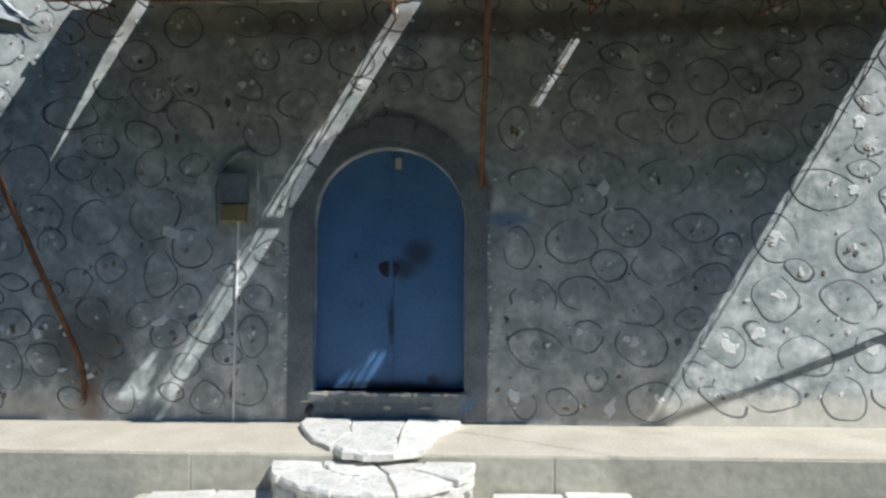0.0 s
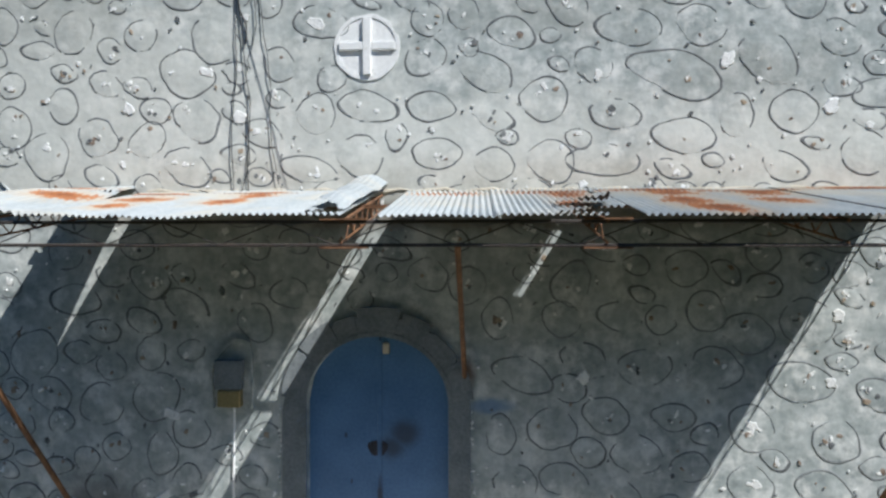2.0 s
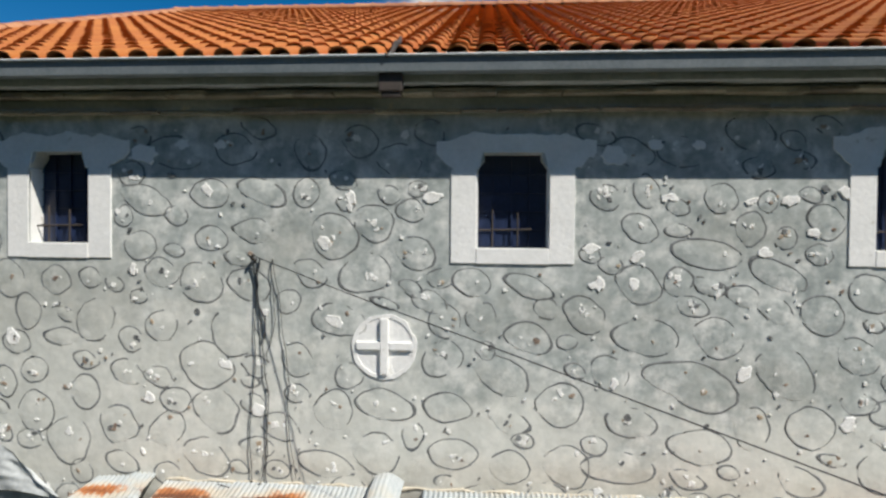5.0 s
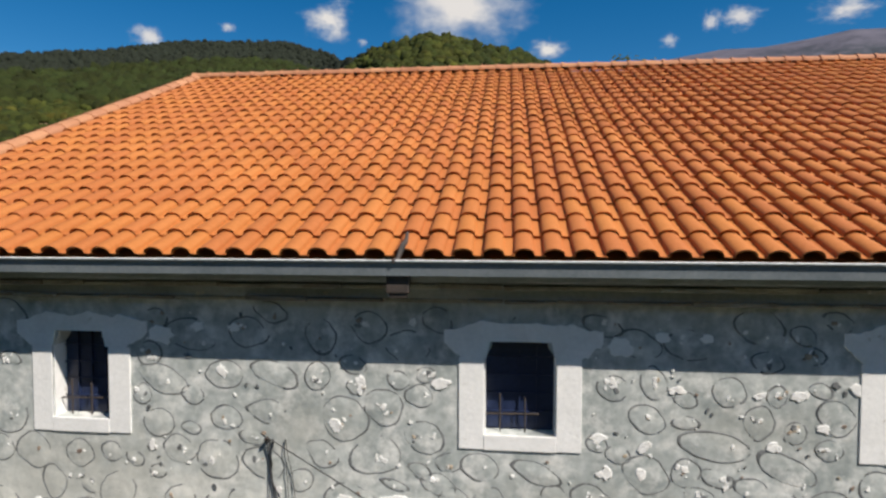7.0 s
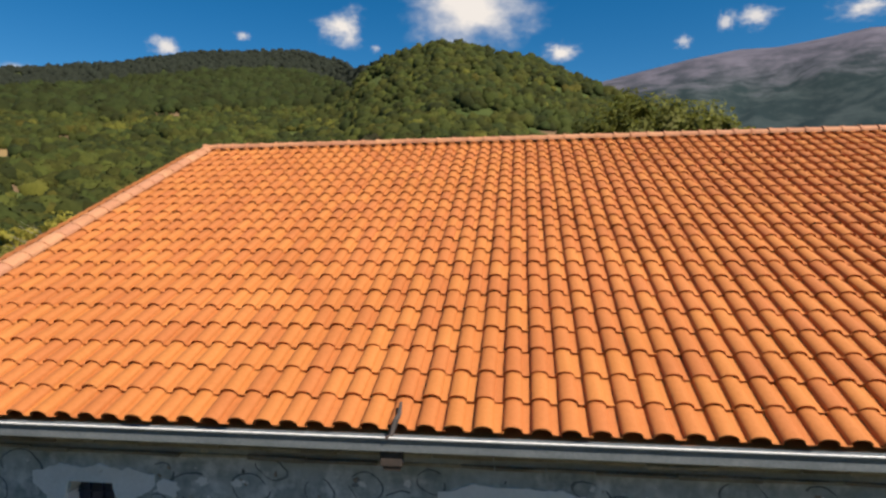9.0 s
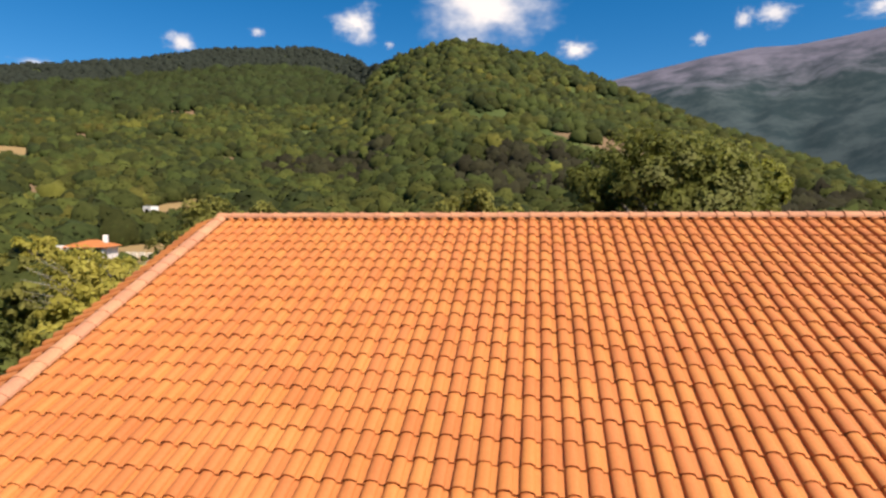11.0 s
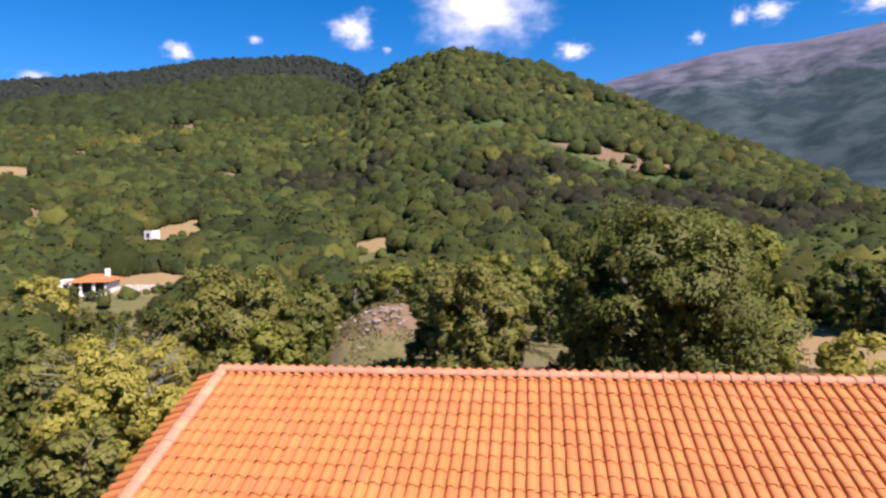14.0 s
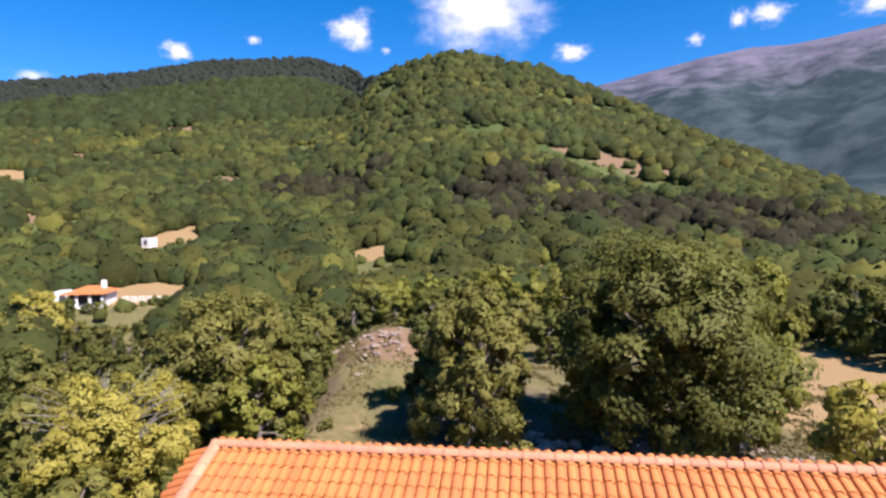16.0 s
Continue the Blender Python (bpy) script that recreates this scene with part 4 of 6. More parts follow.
# ---------------------------------------------------------------- land
EYE = Vector((1.2, -4.8, 15.5))
FACING = 8.78


def bearing(u):
    """Bearing in radians, clockwise from +y, of a direction u to the side of the line of flight."""
    return math.atan(u) - radians(FACING)


# sideways slope, upward slope, distance: the crest of the nearer hills and of the mountain behind
CREST = [(-1.6, 0.165, 500), (-1.1, 0.216, 600), (-0.75, 0.255, 700), (-0.56, 0.266, 750), (-0.37, 0.288, 800), (-0.224, 0.289, 800), (-0.157, 0.272, 680),
         (-0.114, 0.251, 470), (-0.061, 0.272, 430), (0.015, 0.291, 400), (0.082, 0.285, 395), (0.16, 0.267, 390), (0.245, 0.231, 370), (0.35, 0.185, 340), (0.446, 0.143, 300),
         (0.59, 0.085, 260), (0.75, 0.025, 220), (1.2, -0.01, 200), (1.8, 0.0, 220)]
FAR = [(-0.3, 0.1), (0.1, 0.2), (0.2, 0.235), (0.265, 0.247), (0.35, 0.269), (0.446, 0.293), (0.523, 0.308), (0.59, 0.312), (0.667, 0.327), (0.75, 0.346), (1.1, 0.37), (1.8, 0.3)]
CB = [bearing(c[0]) for c in CREST]
CE = [c[1] * math.cos(math.atan(c[0])) for c in CREST]
CR = [c[2] for c in CREST]
FB = [bearing(c[0]) for c in FAR]
FE = [c[1] * math.cos(math.atan(c[0])) for c in FAR]


# open ground: middle, half sizes; ploughed or dry fields, bare rock, leaf litter under the oaks
FIELDS = [(-58.5, 78.5, 9, 8), (-202, 200, 14, 9), (-86, 128, 6, 13), (-41, 97, 7, 2.2), (-31, 114, 8, 5), (-48, 163, 2.5, 4),
          (0, 102, 7, 3.5), (21, 41, 7.5, 12)]
BARE = [(22, 229, 10, 7), (33, 219, 10, 7), (46, 208, 11, 7), (82, 160, 9, 8), (-132, 137, 6, 8), (-212, 255, 10, 8), (-221, 352, 13, 10), (-9.5, 35.5, 3.2, 1.6), (-120, 215, 9, 7)]
LITTER = [(5, 29, 9.5, 8), (-4, 27, 4, 5), (-15, 30, 4, 8)]
BROWNS = [(0, 160, 24, 38), (36, 140, 26, 34), (-72, 202, 25, 28), (-50, 170, 9, 12), (62, 140, 12, 14)]


def near_ground(x, y):
    z = -0.75 + 4.6 * min(1.0, max(0.0, (y + 1.0) / 14.0))
    z += 0.8 * min(1.0, max(0.0, (y - 30) / 60))
    # unseen rise behind the camera, added to keep low sky light off the wall
    z += 60 * min(1.0, max(0.0, (-14 - y) / 100)) ** 0.95
    side = min(1.0, max(0.0, (-x - 14) / 22)) * min(1.0, max(0.0, (y - 2) / 12))
    climb = min(1.0, max(0.0, (math.hypot(x - EYE.x, y - EYE.y) - 62) / 30))
    z -= 5.6 * side * (1 - climb * climb * (3 - 2 * climb))
    z += 2.8 * math.exp(-((x + 60) / 8) ** 2 - ((y - 84) / 5) ** 2)
    z += 4.6 * math.exp(-((x + 9) / 6.5) ** 2 - ((y - 38) / 7) ** 2)
    return z


def land(x, y):
    dx, dy = x - EYE.x, y - EYE.y
    r = math.hypot(dx, dy)
    z = near_ground(x, y)
    b = math.atan2(dx, dy)
    if r > 70 and abs(b) < 1.45:
        side = 1 - min(1, max(0, (abs(b + 0.1) - 1.1) / 0.35))
        rc, e = np.interp(b, CB, CR), np.interp(b, CB, CE)
        top = EYE.z + e * rc
        t = (r - 85) / (rc - 85)
        foot = 5.0
        if t > 0:
            if t <= 1:
                h = foot + (top - foot) * (t ** 1.35)
            else:
                h = top - (r - rc) * 0.35
            h += 2.2 * noise.noise(Vector((x * 0.02, y * 0.02, 3.1))) * min(1, t * 4) * (1 if t < 0.9 else max(0, 1 - (t - 0.9) * 8))
            z = max(z, foot + (h - foot) * side) if t < 1.6 else max(-30, foot + (h - foot) * side)
        if r > 900:
            fe = np.interp(b, FB, FE, left=0.0)
            tt = (r - 900) / (2400 - 900)
            peak = EYE.z + fe * 2400
            ft = peak * min(1, tt) ** 1.2 if tt < 1 else peak - (r - 2400) * 0.4
            ft -= 120 * abs(noise.fractal(Vector((x * 0.0017, y * 0.0017, 7.7)), 0.9, 2.1, 5)) * min(1, max(0, tt * 3)) * max(0, min(1, (1 - tt) * 2.5))
            ft += 40 * noise.noise(Vector((x * 0.006, y * 0.006, 1.7))) * max(0, min(1, (1 - tt) * 3))
            z = max(z, ft * side)
    return z


bm = bmesh.new()
radii = [1.5, 3, 4.2, 5, 6, 8, 10]
while radii[-1] < 4600:
    radii.append(radii[-1] * 1.075)
angles = []
a = -math.pi
while a < math.pi - 1e-6:
    angles.append(a)
    a += radians(0.5) if -1.0 < a < 0.95 else radians(6)
cen = bm.verts.new((EYE.x, EYE.y, near_ground(EYE.x, EYE.y)))
prev = None
for r in radii:
    ring = []
    for a in angles:
        x, y = EYE.x + r * math.sin(a), EYE.y + r * math.cos(a)
        ring.append(bm.verts.new((x, y, land(x, y))))
    if prev is None:
        for k in range(len(angles)):
            bm.faces.new((cen, ring[k], ring[(k + 1) % len(angles)]))
    else:
        for k in range(len(angles)):
            j = (k + 1) % len(angles)
            bm.faces.new((prev[k], prev[j], ring[j], ring[k]))
    prev = ring


def land_material():
    """Dry grass and earth near by, green shrub on the slopes, bare rock high up; far colours hold painted blue haze."""
    m = M_EARTH
    n, l = m.node_tree.nodes, m.node_tree.links
    b = n["Principled BSDF"]
    old = b.inputs["Base Color"].links[0].from_socket
    geo = n.new("ShaderNodeNewGeometry")
    sep = n.new("ShaderNodeSeparateXYZ")
    l.new(geo.outputs["Position"], sep.inputs[0])
    nz = n.new("ShaderNodeTexNoise")
    nz.inputs["Scale"].default_value, nz.inputs["Detail"].default_value, nz.inputs["Roughness"].default_value = 0.012, 12, 0.65
    l.new(geo.outputs["Position"], nz.inputs["Vector"])
    green = n.new("ShaderNodeValToRGB")
    green.color_ramp.elements[0].position, green.color_ramp.elements[1].position = 0.4, 0.62
    green.color_ramp.elements[0].color, green.color_ramp.elements[1].color = (0.045, 0.064, 0.018, 1), (0.1, 0.12, 0.035, 1)
    l.new(nz.outputs["Fac"], green.inputs[0])
    # bluish-violet rock: air haze on the far mountain is put into the colour
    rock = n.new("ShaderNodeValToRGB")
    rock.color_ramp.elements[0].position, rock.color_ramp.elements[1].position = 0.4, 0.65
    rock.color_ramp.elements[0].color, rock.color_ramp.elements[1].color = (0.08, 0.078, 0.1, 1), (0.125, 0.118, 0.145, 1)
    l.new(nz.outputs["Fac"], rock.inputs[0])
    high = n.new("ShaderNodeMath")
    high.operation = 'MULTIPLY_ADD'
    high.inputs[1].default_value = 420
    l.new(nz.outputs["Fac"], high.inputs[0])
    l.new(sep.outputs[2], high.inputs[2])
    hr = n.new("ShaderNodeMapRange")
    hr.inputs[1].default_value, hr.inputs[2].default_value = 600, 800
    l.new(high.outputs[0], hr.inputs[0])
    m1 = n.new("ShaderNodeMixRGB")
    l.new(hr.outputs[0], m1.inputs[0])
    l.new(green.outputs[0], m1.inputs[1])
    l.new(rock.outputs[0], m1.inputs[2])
    slope = n.new("ShaderNodeMapRange")
    slope.inputs[1].default_value, slope.inputs[2].default_value = 70, 130
    ln = n.new("ShaderNodeVectorMath")
    ln.operation = 'LENGTH'
    l.new(geo.outputs["Position"], ln.inputs[0])
    l.new(ln.outputs["Value"], slope.inputs[0])
    m2 = n.new("ShaderNodeMixRGB")
    l.new(slope.outputs[0], m2.inputs[0])
    l.new(old, m2.inputs[1])
    # beyond 800 m the green turns blue-dark, distance haze mixed into its colour
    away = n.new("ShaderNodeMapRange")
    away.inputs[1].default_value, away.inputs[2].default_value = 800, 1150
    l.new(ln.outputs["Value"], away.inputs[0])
    hazed_pines = n.new("ShaderNodeMixRGB")
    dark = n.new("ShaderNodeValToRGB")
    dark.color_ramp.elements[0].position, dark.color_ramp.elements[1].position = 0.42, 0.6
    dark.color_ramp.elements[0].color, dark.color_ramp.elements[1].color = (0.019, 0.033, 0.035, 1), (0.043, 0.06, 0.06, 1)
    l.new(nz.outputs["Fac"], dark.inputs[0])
    l.new(dark.outputs[0], hazed_pines.inputs[2])
    l.new(away.outputs[0], hazed_pines.inputs[0])
    l.new(green.outputs[0], hazed_pines.inputs[1])
    l.new(hazed_pines.outputs[0], m1.inputs[1])
    l.new(m1.outputs[0], m2.inputs[2])
    # unseen yard before the wall, darkened to cut the light it bounces up
    yard = n.new("ShaderNodeMapRange")
    yard.inputs[1].default_value, yard.inputs[2].default_value = 0.8, 2.8
    rough = n.new("ShaderNodeTexNoise")
    rough.inputs["Scale"].default_value, rough.inputs["Detail"].default_value = 0.9, 10
    l.new(geo.outputs["Position"], rough.inputs["Vector"])
    edge = n.new("ShaderNodeMath")
    edge.operation = 'MULTIPLY_ADD'
    edge.inputs[1].default_value = 2.5
    l.new(rough.outputs["Fac"], edge.inputs[0])
    l.new(sep.outputs[1], edge.inputs[2])
    l.new(edge.outputs[0], yard.inputs[0])
    dim_turf = n.new("ShaderNodeValToRGB")
    dim_turf.color_ramp.elements[0].position, dim_turf.color_ramp.elements[1].position = 0.35, 0.68
    dim_turf.color_ramp.elements[0].color, dim_turf.color_ramp.elements[1].color = (0.02, 0.03, 0.014, 1), (0.055, 0.055, 0.03, 1)
    l.new(rough.outputs["Fac"], dim_turf.inputs[0])
    m3 = n.new("ShaderNodeMixRGB")
    l.new(dim_turf.outputs[0], m3.inputs[1])
    l.new(yard.outputs[0], m3.inputs[0])
    l.new(m2.outputs[0], m3.inputs[2])
    l.new(m3.outputs[0], b.inputs["Base Color"])
    b.inputs["Specular IOR Level"].default_value = 0.08
    stain_and_shade(m, FIELDS, (0.255, 0.172, 0.078), 0.5, 0.3, (0.95, 1.4), 0.92, flat="xy")
    stain_and_shade(m, BARE, (0.17, 0.11, 0.062), 0.6, 0.3, (1.0, 1.6), 0.95, flat="xy")
    stain_and_shade(m, LITTER, (0.075, 0.055, 0.04), 0.5, 0.5, (0.6, 1.2), 0.9, flat="xy")


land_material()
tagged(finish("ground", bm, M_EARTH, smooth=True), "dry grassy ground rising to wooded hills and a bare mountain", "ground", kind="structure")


# ---------------------------------------------------------------- woods
def leaf_material(name, low, high, vary, through_light=0.35):
    """Leaves: matt above, letting some light through."""
    m = mat(name, low, high, 0.22, 2.5, 0.65, 0.0, vary=vary, island=True)
    n, l = m.node_tree.nodes, m.node_tree.links
    b = n["Principled BSDF"]
    b.inputs["Specular IOR Level"].default_value = 0.2
    tl = n.new("ShaderNodeBsdfTranslucent")
    src = b.inputs["Base Color"].links[0].from_socket
    l.new(src, tl.inputs[0])
    mx = n.new("ShaderNodeMixShader")
    mx.inputs[0].default_value = through_light
    l.new(b.outputs[0], mx.inputs[1])
    l.new(tl.outputs[0], mx.inputs[2])
    l.new(mx.outputs[0], n["Material Output"].inputs["Surface"])
    return m


M_LEAF = [leaf_material("oak_leaves", (0.095, 0.105, 0.02), (0.165, 0.172, 0.036), 0.12, 0.42), leaf_material("lighter_leaves", (0.155, 0.165, 0.023), (0.25, 0.245, 0.042), 0.12, 0.42),
          leaf_material("yellowing_leaves", (0.3, 0.275, 0.04), (0.43, 0.375, 0.075), 0.1, 0.45), leaf_material("dark_leaves", (0.08, 0.095, 0.02), (0.14, 0.155, 0.035), 0.12, 0.42),
          leaf_material("olive_leaves", (0.145, 0.145, 0.03), (0.235, 0.222, 0.05), 0.12, 0.42)]


def woods_material(name, low, high, vary=0.3):
    m = mat(name, low, high, 0.3, 1.6, 0.9, 0.3, vary=vary, island=True, bump_scale=30)
    m.node_tree.nodes["Principled BSDF"].inputs["Specular IOR Level"].default_value = 0.1
    return m


M_WOODS = [woods_material("oak_woods", (0.02464, 0.03128, 0.0069), (0.04224, 0.04876, 0.0115)), woods_material("light_woods", (0.0352, 0.04048, 0.00782), (0.05984, 0.06348, 0.0138)),
           woods_material("dark_woods", (0.0176, 0.02484, 0.0069), (0.0308, 0.03772, 0.01012)), woods_material("brown_scrub", (0.01584, 0.01518, 0.0069), (0.0264, 0.02484, 0.01104)),
           woods_material("blue_green_far_woods", (0.01584, 0.02024, 0.0138), (0.02464, 0.02944, 0.02024), 0.15), woods_material("yellow_woods", (0.05808, 0.05796, 0.00966), (0.09064, 0.08464, 0.01748))]
M_TWIG = mat("bare_twigs", (0.2, 0.185, 0.15), (0.36, 0.33, 0.28), 4, 30, 0.9, 0.3)
M_BARK = mat("grey_bark", (0.08, 0.07, 0.055), (0.2, 0.17, 0.14), 4, 30, 0.9, 0.7, stretch=(1, 1, 0.3))


def tri_mesh(name, verts, faces, material, normals=None):
    me = bpy.data.meshes.new(name)
    me.vertices.add(len(verts))
    me.vertices.foreach_set("co", verts.astype(np.float32).ravel())
    me.loops.add(len(faces) * 3)
    me.loops.foreach_set("vertex_index", faces.astype(np.int32).ravel())
    me.polygons.add(len(faces))
    me.polygons.foreach_set("loop_start", np.arange(0, len(faces) * 3, 3, dtype=np.int32))
    me.polygons.foreach_set("loop_total", np.full(len(faces), 3, dtype=np.int32))
    me.polygons.foreach_set("use_smooth", np.ones(len(faces), dtype=bool))
    me.update(calc_edges=True)
    me.materials.append(material)
    if normals is not None:
        me.normals_split_custom_set_from_vertices(normals.tolist())
    return me


def unit(v):
    return v / np.linalg.norm(v, axis=1)[:, None]


def lump(level):
    """Corners and faces of a ball of triangles."""
    bm = bmesh.new()
    bmesh.ops.create_icosphere(bm, subdivisions=level, radius=1.0)
    v = np.array([p.co[:] for p in bm.verts])
    f = np.array([[p.index for p in q.verts] for q in bm.faces])
    bm.free()
    return v, f


def tufts(p, d, size, g, spread=0.3):
    """Loose leaf sprays at the points p facing about along d: corners and triangles."""
    n = len(p)
    nrm = d + g.normal(size=(n, 3)) * spread
    nrm /= np.linalg.norm(nrm, axis=1)[:, None]
    u = np.cross(nrm, g.normal(size=(n, 3)))
    u /= np.linalg.norm(u, axis=1)[:, None]
    v = np.cross(nrm, u)
    s = size * g.uniform(0.55, 1.35, n)[:, None]
    vs = np.stack([p - u * s, p - v * s * 0.6, p + u * s, p + v * s * 0.6], 1).reshape(-1, 3)
    i = np.arange(n)[:, None] * 4
    return vs, np.concatenate([i + (0, 1, 2), i + (0, 2, 3)])


def crown_shape(seed, level, leaves, size):
    """One puffy broadleaf crown of radius about 1 with sprays of leaves round it."""
    g = np.random.RandomState(seed)
    v, f = lump(level)
    off = Vector(g.uniform(0, 90, 3))
    q = np.array([0.6 + 0.75 * abs(noise.noise(Vector(p) * 1.3 + off)) + 0.4 * abs(noise.noise(Vector(p) * 3.1 + off)) for p in v])
    w = v * q[:, None]
    low = (v[f].mean(1)[:, 2] > -0.45)
    f = f[low]
    k = g.randint(0, len(f), leaves)
    mid = w[f[k]].mean(1)
    vs, fs = tufts(mid * g.uniform(0.98, 1.04, leaves)[:, None], mid / np.linalg.norm(mid, axis=1)[:, None], size, g)
    corners = np.concatenate([w, vs])
    soft = unit(corners) + (0, 0, 0.25) + g.normal(size=corners.shape) * 0.1
    return corners, np.concatenate([f, fs + len(w)]), unit(soft)


def woods(name, label, count, r0, r1, size, leaf, seed, keep, level=3, leaves=24, leaf_size=0.125):
    """A stand of distant puffy crowns on the slopes, joined."""
    g = random.Random(seed)
    shapes = [crown_shape(seed * 10 + s, level, leaves, leaf_size) for s in range(12)]
    vs, fs, ns, at, found = [], [], [], 0, 0
    for _ in range(count * 6):
        if found >= count:
            break
        b = g.uniform(-0.92, 0.66)
        r = math.sqrt(g.uniform(r0 * r0, r1 * r1))
        x, y = EYE.x + r * math.sin(b), EYE.y + r * math.cos(b)
        rc = np.interp(b, CB, CR)
        if r > rc + 12 or not keep(x, y, b, r, g):
            continue
        found += 1
        s = size * g.choice((0.5, 0.62, 0.75, 0.9, 1.05, 1.25, 1.6))
        a = g.uniform(0, 6.28)
        ca, sa = math.cos(a) * s, math.sin(a) * s
        v, f, nv = shapes[g.randrange(12)]
        ns.append(nv @ np.array(((ca, sa, 0), (-sa, ca, 0), (0, 0, s))) / s)
        vs.append(v @ np.array(((ca, sa, 0), (-sa, ca, 0), (0, 0, s * g.uniform(0.75, 1.2)))) + (x, y, land(x, y) + s * 0.38))
        fs.append(f + at)
        at += len(v)
    tagged(new(name, tri_mesh(name, np.concatenate(vs), np.concatenate(fs), leaf, np.concatenate(ns))), label, "woods", kind="stuff")


def patch(x, y, k=0.02, s=0.0):
    return noise.noise(Vector((x * k, y * k, s)))


def within(x, y, spots, grow=1.0):
    return any(((x - cx) / rx) ** 2 + ((y - cy) / ry) ** 2 < grow for cx, cy, rx, ry in spots)


HOMES = [(-61, 71, 9, 7), (-84, 116, 4, 4)]


def clear(x, y):
    """Open ground: bare fields, the house and its yard, the track."""
    r = max(20.0, math.hypot(x - EYE.x, y - EYE.y))
    if within(x, y, FIELDS) or within(x, y, BARE) or within(x, y, [(-62, 70, 7, 5), (-60, 64, 5.5, 5), (-83, 113, 5, 9)]):
        return True
    for ahead, spots in ((4.0 + 0.06 * r, FIELDS + BARE), (13.0 + 0.06 * r, FIELDS[1:5] + BARE[:3] + HOMES), (11.0, HOMES + FIELDS[3:5]), (24.0, HOMES + FIELDS[3:5])):
        k = 1 + ahead / r
        if within(EYE.x + (x - EYE.x) * k, EYE.y + (y - EYE.y) * k, spots):
            return True
    return False


def wooded(x, y):
    return not clear(x, y) and (not within(x, y, BROWNS, 0.9) or noise.noise(Vector((x, y, 5.0))) > 0.34)


for near, r0, r1, lv, nl, q in (("", 70, 215, 2, 170, 0.95), ("far_", 205, 440, 2, 18, 0.96)):
    k = 0.78 if near == "" else 1.9
    woods(near + "oak_woods", "mixed green oak woods covering the hillside", int(2700 * k), r0, r1, 2.6 * q, M_WOODS[0], 11, lambda x, y, b, r, g: wooded(x, y) and patch(x, y) > -0.28, lv, nl)
    woods(near + "light_woods", "lighter green broadleaf trees among the woods", int(2100 * k), r0, r1, 2.5 * q, M_WOODS[1], 12, lambda x, y, b, r, g: wooded(x, y) and patch(x, y, 0.03, 4) > -0.1, lv, nl)
    woods(near + "dark_woods", "dark green trees among the woods", int(1400 * k), r0, r1, 2.6 * q, M_WOODS[2], 13, lambda x, y, b, r, g: wooded(x, y) and patch(x, y, 0.025, 9) > 0.0, lv, nl)
woods("yellow_woods", "yellow-green trees scattered on the hillside", 330, 80, 420, 2.4, M_WOODS[5], 17, lambda x, y, b, r, g: wooded(x, y) and patch(x, y, 0.015, 22) > 0.05)
woods("brown_scrub", "brownish bare trees and dry scrub on the slope", 820, 100, 240, 2.2, M_WOODS[3], 14, lambda x, y, b, r, g: not clear(x, y) and within(x, y, BROWNS))
woods("field_scrub", "low scrub scattered over bare patches of the hill", 130, 120, 400, 1.0, M_WOODS[0], 19, lambda x, y, b, r, g: within(x, y, BARE, 1.2) and patch(x, y, 0.2, 3) > 0.0)
woods("dark_oaks", "dense dark green oaks above the track", 70, 95, 150, 3.3, M_WOODS[2], 41, lambda x, y, b, r, g: within(x, y, [(-56, 113, 15, 9), (14, 120, 6, 6), (-9, 108, 7, 5)]), 3, 170)
woods("low_scrub", "low green bushes on the open slopes", 1500, 80, 420, 0.85, M_WOODS[1], 29, lambda x, y, b, r, g: clear(x, y) and not within(x, y, FIELDS, 1.15) and not within(x, y, BARE, 1.15), 2, 30)
woods("upper_woods", "green woods high on the farther hill", 5200, 420, 800, 4.4, M_WOODS[2], 18, lambda x, y, b, r, g: b < -0.1 and r < np.interp(b, CB, CR) - 170, 2, 8, 0.2)
woods("high_woods", "dark blue-green woods on top of the farther hill", 7000, 440, 830, 2.4, M_WOODS[4], 15, lambda x, y, b, r, g: b < -0.1 and r > np.interp(b, CB, CR) - 230 - 90 * patch(x, y, 0.01, 3), 2, 8, 0.2)


